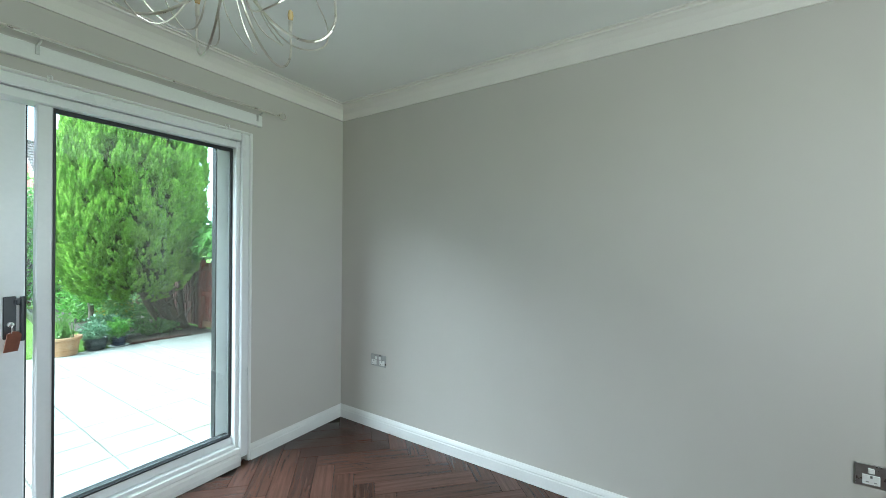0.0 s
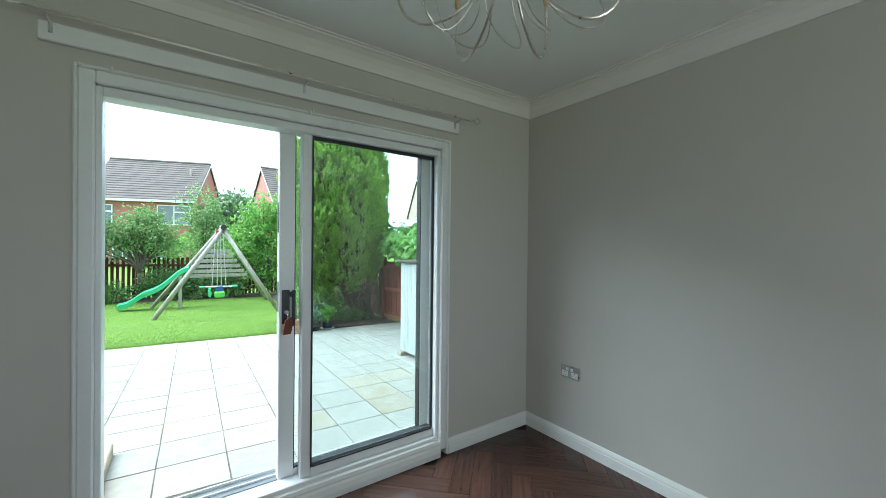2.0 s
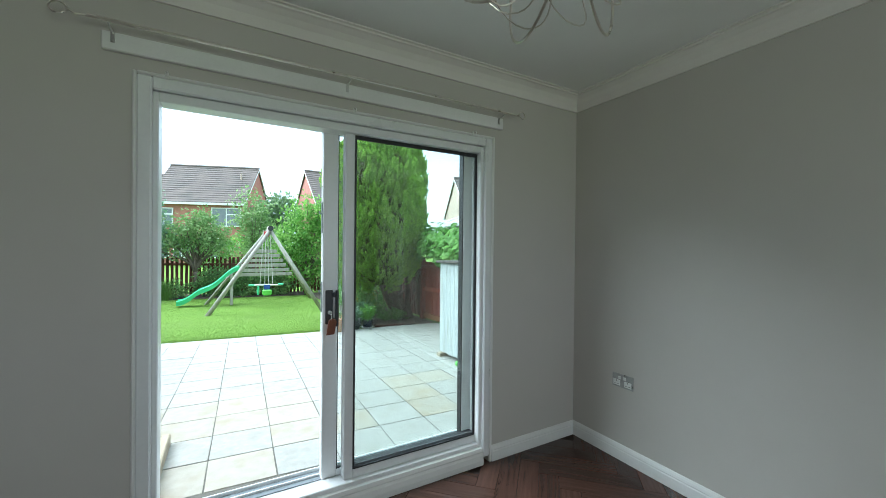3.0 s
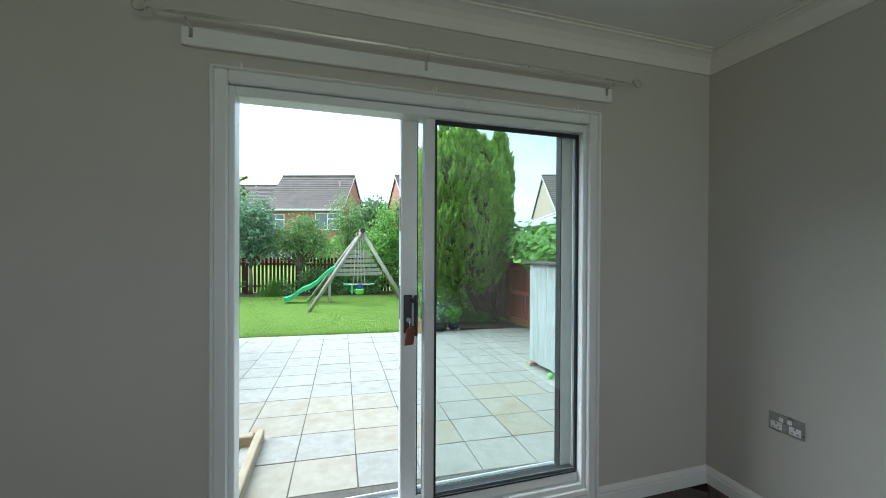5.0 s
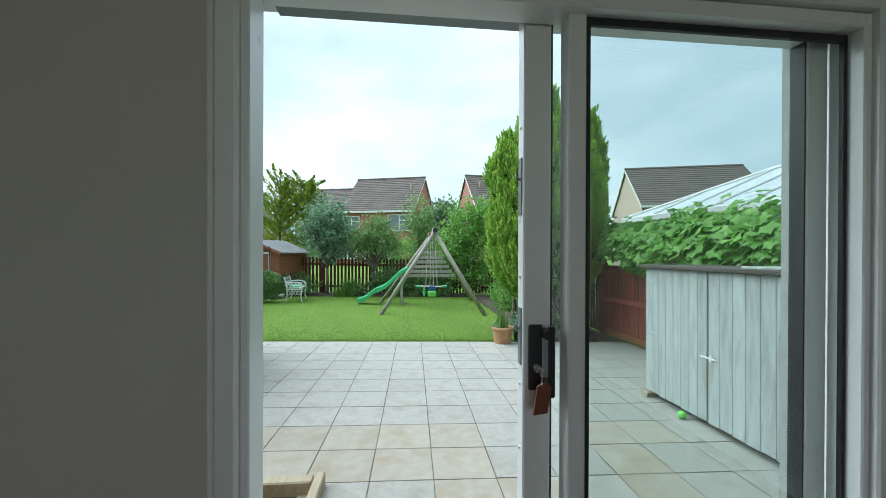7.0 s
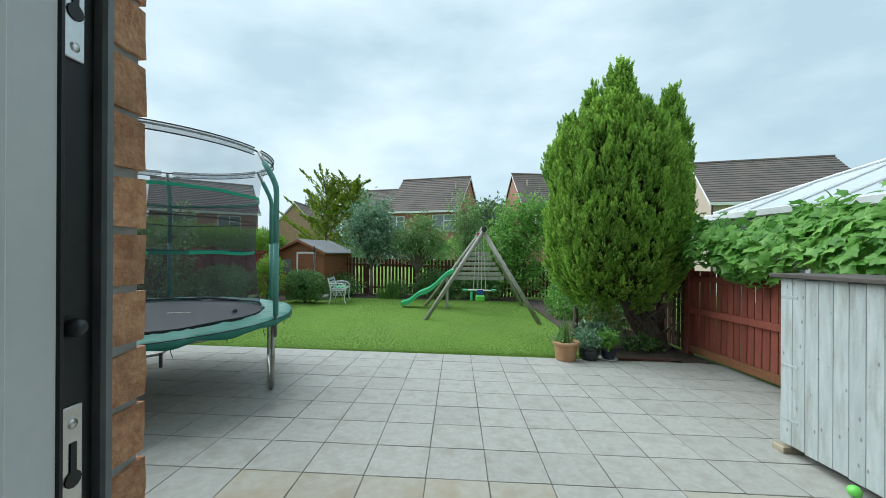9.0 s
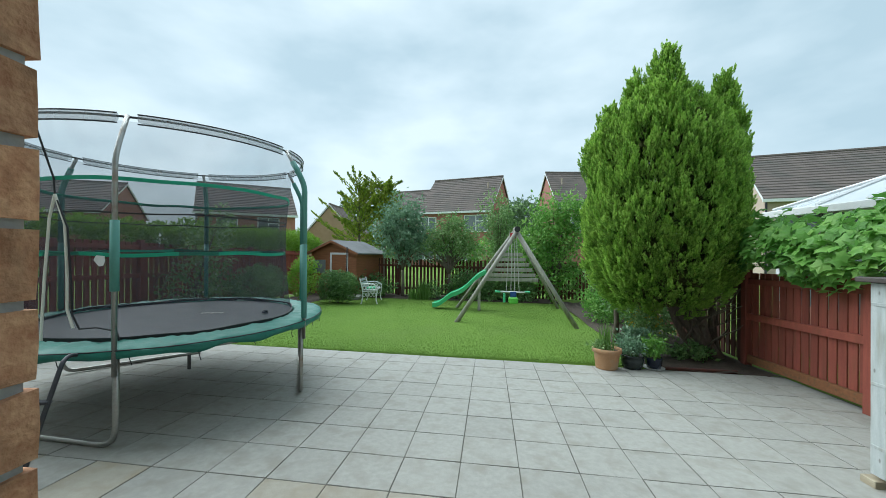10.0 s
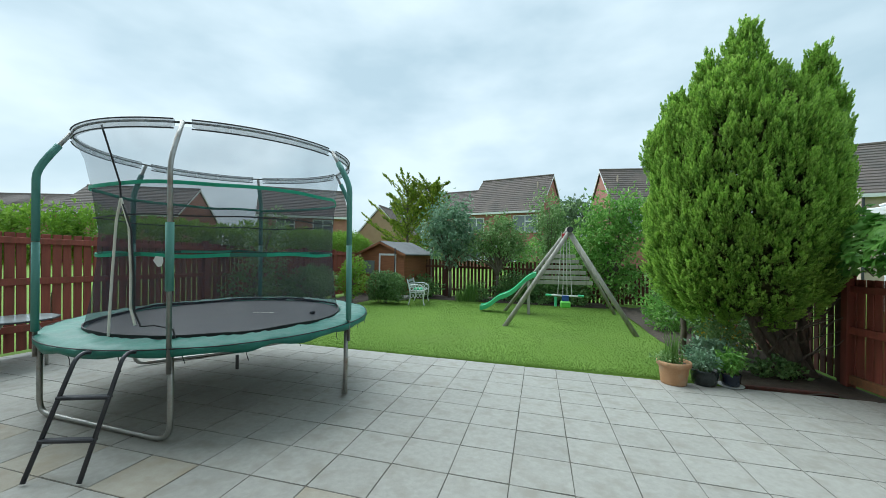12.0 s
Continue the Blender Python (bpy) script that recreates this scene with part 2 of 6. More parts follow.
M_TILE = mat("brown_concrete_roof_tile", (0.105, 0.085, 0.078), (0.16, 0.13, 0.115), 1.2, 12, 0.85, bump=0.2, stain=(0.09, 0.085, 0.075), stain_scale=0.7)
M_FASCIA = mat("white_far_trim", (0.68, 0.69, 0.69), (0.76, 0.77, 0.77), 2, 30, 0.5)
M_FGLASS = mat("far_window_glass", (0.10, 0.12, 0.13), (0.20, 0.23, 0.24), 0.8, 3, 0.12, bump=0.0, spec=0.8)
M_PAD = mat("green_vinyl_pad", (0.012, 0.13, 0.095), (0.022, 0.18, 0.135), 6, 40, 0.52, bump=0.5, stain=(0.03, 0.19, 0.14), stain_scale=3, dist=0.01)
M_MAT = mat("black_woven_bed", (0.030, 0.032, 0.040), (0.048, 0.050, 0.060), 5, 160, 0.5, bump=0.1, dist=0.001)
mn, ml = M_MAT.node_tree.nodes, M_MAT.node_tree.links      # the weave lets a little light through
weave, gap = mn.new("ShaderNodeMixShader"), mn.new("ShaderNodeBsdfTransparent")
weave.inputs["Fac"].default_value = 0.16
ml.new(mn["Principled BSDF"].outputs[0], weave.inputs[1])
ml.new(gap.outputs[0], weave.inputs[2])
ml.new(weave.outputs[0], mn["Material Output"].inputs["Surface"])
M_GALV = mat("dull_galvanised_tube", (0.30, 0.30, 0.28), (0.42, 0.42, 0.40), 9, 90, 0.4, metal=0.85, bump=0.08, stain=(0.20, 0.14, 0.09), stain_scale=9)
M_FOAM = mat("green_foam_sleeve", (0.085, 0.25, 0.21), (0.12, 0.31, 0.265), 5, 90, 0.6, bump=0.15)
M_BAND = mat("green_webbing", (0.02, 0.28, 0.16), (0.03, 0.36, 0.22), 9, 160, 0.6, bump=0.2)
M_CORD = mat("black_cord", (0.012, 0.012, 0.013), (0.022, 0.022, 0.024), 9, 160, 0.6)
M_PALE = mat("pale_zip_tape", (0.66, 0.64, 0.55), (0.76, 0.74, 0.65), 9, 160, 0.7)
M_LADDER = mat("dark_grey_painted_steel", (0.035, 0.037, 0.045), (0.06, 0.062, 0.07), 9, 120, 0.4, metal=0.3, bump=0.05)
M_RIBBON = sheer("pale_rim_sleeve_mesh", (0.50, 0.53, 0.55), 0.62)
M_GREENP = mat("green_plastic", (0.10, 0.52, 0.25), (0.14, 0.60, 0.32), 3, 60, 0.35, bump=0.03)
M_LIME = mat("lime_plastic", (0.16, 0.55, 0.08), (0.2, 0.62, 0.1), 3, 60, 0.35, bump=0.03)
M_REDP = mat("red_plastic", (0.35, 0.02, 0.02), (0.42, 0.03, 0.03), 3, 60, 0.35)
M_BLUEP = mat("blue_plastic", (0.03, 0.08, 0.34), (0.04, 0.1, 0.4), 3, 60, 0.35)
M_ROPE = mat("pale_rope", (0.42, 0.42, 0.38), (0.52, 0.52, 0.48), 20, 160, 0.9, bump=0.3)
M_WMETAL = mat("white_painted_iron", (0.66, 0.67, 0.66), (0.74, 0.75, 0.74), 8, 90, 0.45, bump=0.1)
M_SHED = mat("orange_brown_shed_board", (0.20, 0.075, 0.03), (0.29, 0.115, 0.05), 3, 50, 0.8, bump=0.2, stretch=(0.8, 0.8, 7))
M_FELT = mat("grey_mineral_felt", (0.13, 0.135, 0.14), (0.19, 0.195, 0.20), 3, 60, 0.9, bump=0.2)
M_BARK = mat("grey_brown_bark", (0.09, 0.072, 0.056), (0.19, 0.155, 0.125), 12, 60, 0.95, bump=0.7, stretch=(3, 3, 0.7), dist=0.01)
M_POLY = mat("white_conservatory_roof", (0.47, 0.50, 0.52), (0.55, 0.58, 0.60), 1.5, 30, 0.3, bump=0.02)
M_SOCK = mat("brushed_chrome_plate", (0.36, 0.36, 0.35), (0.46, 0.46, 0.45), 30, 260, 0.3, metal=0.9, bump=0.03, dist=0.001)
M_WPLAS = mat("white_switch_plastic", (0.72, 0.72, 0.70), (0.78, 0.78, 0.76), 5, 60, 0.35, bump=0.0)
M_TABLE = mat("frosted_table_glass", (0.35, 0.42, 0.42), (0.45, 0.52, 0.52), 5, 60, 0.15, bump=0.0)
M_CRYSTAL = mat("amber_crystal_bead", (0.60, 0.42, 0.18), (0.75, 0.56, 0.28), 30, 90, 0.1, bump=0.0, spec=0.9)
M_GLASS = sheer("door_glass", (0.955, 0.985, 0.975), 1.0, gloss=1.0)
M_NET = sheer("dark_safety_net", (0.07, 0.072, 0.09), 0.55)
M_NETU = sheer("pale_upper_net", (0.20, 0.22, 0.25), 0.76)
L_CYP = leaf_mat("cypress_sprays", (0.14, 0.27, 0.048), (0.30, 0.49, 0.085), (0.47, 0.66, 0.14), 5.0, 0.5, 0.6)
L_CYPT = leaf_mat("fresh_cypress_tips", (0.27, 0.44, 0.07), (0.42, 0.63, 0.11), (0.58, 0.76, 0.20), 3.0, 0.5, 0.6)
L_CYPB = leaf_mat("old_shaded_inner_foliage", (0.07, 0.085, 0.03), (0.12, 0.14, 0.045), (0.17, 0.17, 0.06), 4.0, 0.2, 0.8)
L_VINE = leaf_mat("vine_leaves", (0.10, 0.25, 0.045), (0.18, 0.38, 0.075), (0.33, 0.55, 0.14), 1.5, 0.4, 0.4)
L_OLIVE = leaf_mat("grey_green_leaves", (0.10, 0.19, 0.11), (0.20, 0.33, 0.20), (0.36, 0.49, 0.34), 1.5, 0.3)
L_APPLE = leaf_mat("apple_leaves", (0.12, 0.23, 0.07), (0.23, 0.37, 0.13), (0.43, 0.55, 0.27), 1.5, 0.35)
L_FRESH = leaf_mat("fresh_green_leaves", (0.097, 0.255, 0.039), (0.196, 0.392, 0.078), (0.371, 0.567, 0.157), 1.5, 0.4)
L_DARK = leaf_mat("dark_shrub_leaves", (0.07, 0.14, 0.045), (0.15, 0.27, 0.09), (0.28, 0.42, 0.15), 1.5, 0.3)
L_GOLD = leaf_mat("golden_conifer_sprays", (0.104, 0.174, 0.02), (0.227, 0.313, 0.035), (0.418, 0.47, 0.07), 0.8, 0.35, 0.6)
L_HEDGE = leaf_mat("bright_hedge_leaves", (0.13, 0.26, 0.028), (0.22, 0.38, 0.045), (0.34, 0.50, 0.08), 1.5, 0.4)
L_YELL = leaf_mat("yellow_flowers", (0.35, 0.24, 0.01), (0.5, 0.36, 0.02), (0.6, 0.45, 0.04), 3, 0.3)
L_REED = leaf_mat("strap_leaves", (0.087, 0.189, 0.036), (0.145, 0.275, 0.058), (0.246, 0.362, 0.102), 3, 0.35)
L_FAR = leaf_mat("far_tree_leaves", (0.094, 0.16, 0.075), (0.16, 0.246, 0.122), (0.246, 0.339, 0.189), 0.6, 0.3)
L_RUST = leaf_mat("rusty_shrub_leaves", (0.174, 0.145, 0.058), (0.246, 0.189, 0.087), (0.29, 0.261, 0.116), 0.8, 0.3)
L_WHITEF = leaf_mat("white_flowers", (0.6, 0.58, 0.52), (0.7, 0.68, 0.62), (0.78, 0.76, 0.7), 3, 0.2)


# ---- helpers for meshes ----
def finish(bm, smooth=False):
    bmesh.ops.recalc_face_normals(bm, faces=bm.faces)
    if smooth:
        for f in bm.faces:
            f.smooth = True
    me = bpy.data.meshes.new("mesh")
    bm.to_mesh(me)
    bm.free()
    return me


def part(name, bm, material, parent=None, label="", smooth=False, m=None, kind=""):
    me = finish(bm, smooth) if isinstance(bm, bmesh.types.BMesh) else bm
    if material and not me.materials:
        me.materials.append(material)
    ob = new(name, me)
    ob.parent = parent
    if m is not None:
        ob.matrix_basis = m
    return tagged(ob, label=label, kind=kind)


def thing(name, label, category, m=None, group="", kind=""):
    ob = new(name)
    ob.empty_display_size = 0.1
    if m is not None:
        ob.matrix_basis = m
    return tagged(ob, label, category, group, kind)


def box(bm, x0, x1, y0, y1, z0, z1, bevel=0.0, m=None):
    r = bmesh.ops.create_cube(bm, size=1.0, matrix=Matrix.Translation(((x0 + x1) / 2, (y0 + y1) / 2, (z0 + z1) / 2)) @ Matrix.Diagonal((abs(x1 - x0), abs(y1 - y0), abs(z1 - z0), 1)))
    vs = r["verts"]
    if m is not None:
        bmesh.ops.transform(bm, matrix=m, verts=vs)
    if bevel:
        es = {e for v in vs for e in v.link_edges}
        bmesh.ops.bevel(bm, geom=list(es), offset=bevel, segments=1, affect="EDGES", clamp_overlap=True)
    return bm


def boxed(*a, **k):
    return box(bmesh.new(), *a, **k)


def tube(bm, pts, r, seg=8, closed=False, caps=True):
    """A round bar along points; r is one radius or one for each point."""
    pts = [Vector(p) for p in pts]
    n = len(pts)
    rs = r if isinstance(r, (list, tuple)) else [r] * n
    rings, up = [], None
    for i, p in enumerate(pts):
        a, b = pts[i - 1] if (i or closed) else p, pts[(i + 1) % n] if (i < n - 1 or closed) else p
        d = (b - a).normalized()
        if up is None:
            up = d.orthogonal().normalized()
        up = (up - d * up.dot(d)).normalized() if (up - d * up.dot(d)).length > 1e-5 else d.orthogonal().normalized()
        side = d.cross(up)
        rings.append([bm.verts.new(p + rs[i] * (math.cos(2 * math.pi * k / seg) * up + math.sin(2 * math.pi * k / seg) * side)) for k in range(seg)])
    for i in range(n if closed else n - 1):
        a, b = rings[i], rings[(i + 1) % n]
        for k in range(seg):
            bm.faces.new((a[k], a[(k + 1) % seg], b[(k + 1) % seg], b[k]))
    if caps and not closed:
        bm.faces.new(rings[0][::-1])
        bm.faces.new(rings[-1])
    return bm


def lathe(bm, profile, seg=24, m=None):
    rings = []
    for r, z in profile:
        rings.append([bm.verts.new((r * math.cos(2 * math.pi * k / seg), r * math.sin(2 * math.pi * k / seg), z)) for k in range(seg)] if r > 1e-6 else [bm.verts.new((0, 0, z))])
    for a, b in zip(rings, rings[1:]):
        for k in range(seg):
            q = [a[k % len(a)], a[(k + 1) % len(a)], b[(k + 1) % len(b)], b[k % len(b)]]
            q = [v for i, v in enumerate(q) if v not in q[:i]]
            if len(q) > 2:
                bm.faces.new(q)
    if m is not None:
        bmesh.ops.transform(bm, matrix=m, verts=[v for r in rings for v in r])
    return bm


def prism(bm, outline, axis, a, b):
    """A closed outline of (u, v) pairs drawn out along an axis ('x', 'y' or 'z') from a to b."""
    def at(u, v, w):
        return {"x": (w, u, v), "y": (u, w, v), "z": (u, v, w)}[axis]
    lo = [bm.verts.new(at(u, v, a)) for u, v in outline]
    hi = [bm.verts.new(at(u, v, b)) for u, v in outline]
    n = len(outline)
    for i in range(n):
        bm.faces.new((lo[i], lo[(i + 1) % n], hi[(i + 1) % n], hi[i]))
    bm.faces.new(lo[::-1])
    bm.faces.new(hi)
    return bm


def bez(p0, p1, p2, p3, n=12):
    p0, p1, p2, p3 = map(Vector, (p0, p1, p2, p3))
    return [(1 - t) ** 3 * p0 + 3 * t * (1 - t) ** 2 * p1 + 3 * t * t * (1 - t) * p2 + t ** 3 * p3 for t in (i / n for i in range(n + 1))]


def arrays(verts, faces):
    me = bpy.data.meshes.new("mesh")
    me.from_pydata(np.asarray(verts).tolist(), [], np.asarray(faces).tolist())
    return me


def gz(x, y):
    """The height of the sloping garden."""
    xx, yy = min(max(x, -12.0), 6.0), min(max(y, 0.3), 15.0)
    return -0.085 - 0.0178 * (xx + 2.13) - 0.033 * (yy + 0.18)


def tilt(x, y, dz=0.0, rz=0.0):
    """A pose on the garden's slope."""
    return Matrix.Translation((x, y, gz(x, y) + dz)) @ Matrix(((1, 0, 0, 0), (0, 1, 0, 0), (-0.0178, -0.033, 1, 0), (0, 0, 0, 1))) @ pose(0, 0, 0, 0, 0, rz)


def leaves_mesh(rng, centres, size, spread=0.5, droop=0.0, long=1.6, outward=None, fold=0.25):
    """Small folded leaves at the given centres, all in one mesh."""
    c = np.asarray(centres, float)
    n = len(c)
    d = rng.normal(size=(n, 3))
    if outward is not None:
        d = d * spread + np.asarray(outward)
    d[:, 2] -= droop
    d /= np.linalg.norm(d, axis=1)[:, None] + 1e-9
    s = np.cross(d, rng.normal(size=(n, 3)))
    s /= np.linalg.norm(s, axis=1)[:, None] + 1e-9
    u = np.cross(s, d)
    k = (size * rng.uniform(0.65, 1.35, n))[:, None]
    tip, root = c + d * k * long * 0.5, c - d * k * long * 0.5
    l, r = c + s * k * 0.42 + u * k * fold, c - s * k * 0.42 + u * k * fold
    v = np.stack([root, l, tip, r], 1).reshape(-1, 3)
    i = np.arange(n)[:, None] * 4
    f = np.concatenate([i + [[0, 1, 2]], i + [[0, 2, 3]]], 1).reshape(-1, 3)
    return arrays(v, f)


def blob_points(rng, n, centre, radii, shell=0.55, rough=0.25, seed=0.0, floor=None):
    """Points in the outer part of an uneven ellipsoid, clustered to leave gaps; and the way outwards."""
    out, ways = [], []
    while len(out) < n:
        d = Vector(rng.normal(size=3)).normalized()
        bump = 1 + rough * 2 * noise.noise(d * 2.3 + Vector((seed, seed, 0))) + rough * noise.noise(d * 6 + Vector((0, seed, 3)))
        if noise.noise(d * 4.1 + Vector((seed * 3, 1, 0))) < -0.28 and rng.random() < 0.7:
            continue
        rr = (shell + (1 - shell) * rng.random() ** 0.6) * bump
        p = Vector((d.x * radii[0], d.y * radii[1], d.z * radii[2])) * rr
        if floor is not None and centre[2] + p.z < floor:
            continue
        out.append((centre[0] + p.x, centre[1] + p.y, centre[2] + p.z))
        ways.append(tuple(d))
    return np.array(out), np.array(ways)


# ---- room: walls, ceiling, floor ----
RX0, RX1, RY0, RH = -4.3, 0.0, -4.2, 2.43      # room: left wall, right wall, rear wall, ceiling height
OX0, OX1, OZ1 = -2.53, -0.77, 2.018            # opening for the patio door


def structure(name, bm, material, label, category, smooth=False):
    ob = part(name, bm, material, None, smooth=smooth)
    return tagged(ob, label, category, kind="structure")


bm = bmesh.new()
box(bm, RX0 - 0.1, OX0, 0, 0.24, -0.2, RH)
box(bm, OX1, RX1 + 0.3, 0, 0.24, -0.2, RH)
box(bm, OX0, OX1, 0, 0.24, OZ1, RH)
wall_north = structure("wall_north", bm, M_WALL, "grey-beige painted plaster wall around a sliding patio door", "wall")
structure("wall_east", boxed(0, 0.3, RY0 - 0.2, 0, -0.2, RH), M_WALL, "plain grey-beige painted plaster wall with low sockets", "wall")
structure("wall_west", boxed(RX0 - 0.2, RX0, RY0 - 0.2, 0, -0.2, RH), M_WALL, "plain grey-beige painted plaster wall", "wall")
# rear wall, with an opening added for the fill lamp
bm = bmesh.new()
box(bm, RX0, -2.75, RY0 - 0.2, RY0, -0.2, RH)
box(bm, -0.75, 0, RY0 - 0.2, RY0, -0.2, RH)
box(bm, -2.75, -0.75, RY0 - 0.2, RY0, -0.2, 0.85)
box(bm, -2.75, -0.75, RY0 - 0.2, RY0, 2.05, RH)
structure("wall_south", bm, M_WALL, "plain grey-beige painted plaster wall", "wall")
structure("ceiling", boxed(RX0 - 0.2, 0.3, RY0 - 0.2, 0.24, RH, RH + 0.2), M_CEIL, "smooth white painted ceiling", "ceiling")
# unseen window frame, added round the fill lamp's opening
win = thing("added_rear_window", "unseen white framed window added in the rear wall for fill light", "window", kind="structure")
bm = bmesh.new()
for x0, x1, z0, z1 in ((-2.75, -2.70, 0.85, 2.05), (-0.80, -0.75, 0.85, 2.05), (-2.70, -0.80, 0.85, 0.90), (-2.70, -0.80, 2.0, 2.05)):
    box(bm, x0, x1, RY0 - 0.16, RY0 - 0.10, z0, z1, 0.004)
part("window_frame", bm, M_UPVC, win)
FZ = -0.02                                     # finished floor
floor = structure("floor", boxed(RX0, 0, RY0, 0, -0.2, FZ - 0.012), M_SUB, "dark oak herringbone parquet floor", "floor")

# cove cornice with a small bead by the ceiling
COVE = [(0.0, -0.105), (-0.010, -0.105), (-0.014, -0.092), (-0.024, -0.062), (-0.042, -0.036), (-0.066, -0.019), (-0.078, -0.016), (-0.080, -0.008), (-0.094, -0.006), (-0.094, 0.0), (0.0, 0.0)]
bm = bmesh.new()
prism(bm, [(u, RH + v) for u, v in COVE], "x", RX0, 0)
prism(bm, [(RY0 - u, RH + v) for u, v in COVE], "x", RX0, 0)
prism(bm, [(u, RH + v) for u, v in COVE], "y", RY0, 0)
prism(bm, [(RX0 - u, RH + v) for u, v in COVE], "y", RY0, 0)
structure("cornice", bm, M_CORN, "cream-white plaster cove cornice round the ceiling", "cornice")

# moulded skirting
SKIRT = [(0, 0), (-0.019, 0), (-0.019, 0.060), (-0.015, 0.066), (-0.017, 0.072), (-0.013, 0.084), (-0.006, 0.094), (0, 0.096)]


def skirting(axis, a, b, wall, sign=1):
    return prism(bmesh.new(), [(wall + sign * u, FZ + v) for u, v in SKIRT], axis, a, b)


for k, (axis, a, b, wall, sign) in enumerate((("x", OX1 + 0.018, 0, 0, 1), ("x", RX0, OX0 - 0.012, 0, 1), ("y", -2.94, 0, 0, 1), ("y", RY0, 0, RX0, -1), ("x", RX0, 0, RY0, -1))):
    structure("baseboard", skirting(axis, a, b, wall, sign), M_TRIM, "white glossy moulded skirting board", "baseboard")
structure("trim", prism(bmesh.new(), [(0, 0), (-0.02, 0), (-0.022, 0.02), (-0.014, 0.05), (-0.012, 0.07), (0, 0.07)], "z", FZ, 2.05), M_TRIM, "white painted door architrave on the grey wall", "trim").location = (0, -3.03, 0)

# ---- patio door: frame, fixed pane, sliding leaf pushed open ----
door = thing("door_1", "white plastic sliding patio door, pushed open, beside a fixed pane", "patio door", kind="structure")


def bead(x0, x1, y0, y1, z0, z1, b=0.004):
    return boxed(x0, x1, y0, y1, z0, z1, bevel=b)


XL, XR, FT = OX0 + 0.07, OX1 - 0.072, 1.925   # clear opening of the inner frame: left, right, head
SZ = 0.105                                 # top of the inner sill
frame_ob = part("door_frame", bead(OX0 + 0.048, XL, 0.008, 0.10, 0.02, FT + 0.04), M_UPVC, door)
bm = bmesh.new()
box(bm, XR, OX1 - 0.048, 0.008, 0.10, 0.02, FT + 0.04, 0.004)
box(bm, OX1 - 0.014, OX1 - 0.002, 0.10, 0.226, 0.02, OZ1 - 0.05)
box(bm, XL, XR, 0.008, 0.10, FT, FT + 0.04, 0.004)
box(bm, OX0, OX1, 0.10, 0.226, FT + 0.06, OZ1, 0.004)
box(bm, OX0, OX0 + 0.012, 0.10, 0.186, 0.02, OZ1 - 0.05)
part("head_and_jamb", bm, M_UPVC, frame_ob)
bm = bmesh.new()
box(bm, OX0, OX0 + 0.05, -0.014, 0.06, 0.02, OZ1, 0.006)
box(bm, OX1 - 0.05, OX1, -0.014, 0.06, 0.02, OZ1, 0.006)
box(bm, OX0 + 0.05, OX1 - 0.05, -0.014, 0.06, FT + 0.042, OZ1, 0.006)
part("frame_cover", bm, M_UPVC, frame_ob, "flat white cover strip round the frame")
bm = bmesh.new()
box(bm, XL, XR, 0.008, 0.10, 0.02, SZ, 0.004)
box(bm, OX0, OX1, 0.10, 0.228, -0.12, 0.090, 0.004)
box(bm, OX0 + 0.02, XR, 0.160, 0.167, 0.090, 0.106)
box(bm, OX0 + 0.02, XR, 0.215, 0.223, 0.090, 0.110)
part("threshold", bm, M_UPVC, door, "white plastic threshold with raised tracks")
part("track", boxed(OX0 + 0.02, XR, 0.125, 0.21, 0.091, 0.096), M_ALU, door, "grey metal bottom track")
part("jamb_channel", boxed(OX0 - 0.006, OX0 + 0.006, 0.186, 0.225, 0.02, OZ1 - 0.05), M_GASK, door, "black rubber jamb channel")
part("jamb_lip", bead(OX0, OX0 + 0.018, 0.225, 0.238, -0.05, OZ1 - 0.05, 0.003), M_ALU, door, "grey outer lip of the jamb")
part("jamb_gasket", bead(OX0 + 0.008, OX0 + 0.014, 0.184, 0.191, 0.02, OZ1 - 0.05, 0.002), M_GASK, door)
bm = boxed(XL, -1.62, 0.104, 0.224, FT + 0.052, FT + 0.059)
for k in range(16):
    box(bm, -2.40 + k * 0.048, -2.378 + k * 0.048, 0.14, 0.148, FT + 0.046, FT + 0.0525)
part("head_vent", bm, M_ALU, door, "grey slotted trickle vent under the head")
# keep plates in the jamb
for z in (0.955, 1.49):
    plate = part("keep_plate", bead(OX0 + 0.006, OX0 + 0.009, 0.193, 0.213, z, z + 0.205, 0.001), M_STEEL, door, "steel keep plate with keyhole slots")
    bm = bmesh.new()
    for s in (0.045, 0.135):
        lathe(bm, [(0.0, 0), (0.008, 0), (0.008, 0.001), (0, 0.001)], 12, Matrix.Translation((OX0 + 0.0092, 0.203, z + s)) @ pose(0, 0, 0, 0, 90, 0))
        box(bm, OX0 + 0.0092, OX0 + 0.0102, 0.200, 0.206, z + s, z + s + 0.035)
    part("slot", bm, M_GASK, plate)
    bm = bmesh.new()
    for s in (0.012, 0.09, 0.188):
        lathe(bm, [(0.0, 0.0015), (0.003, 0.001), (0.005, 0)], 10, Matrix.Translation((OX0 + 0.0092, 0.203, z + s)) @ pose(0, 0, 0, 0, 90, 0))
    part("screw", bm, M_STEEL, plate)
bm = lathe(bmesh.new(), [(0, 0.013), (0.006, 0.012), (0.009, 0.008), (0.009, 0.0)], 14, Matrix.Translation((OX0 + 0.006, 0.203, 1.235)) @ pose(0, 0, 0, 0, 90, 0))
part("stop_button", bm, M_LADDER, door, "dark rubber stop button", smooth=True)
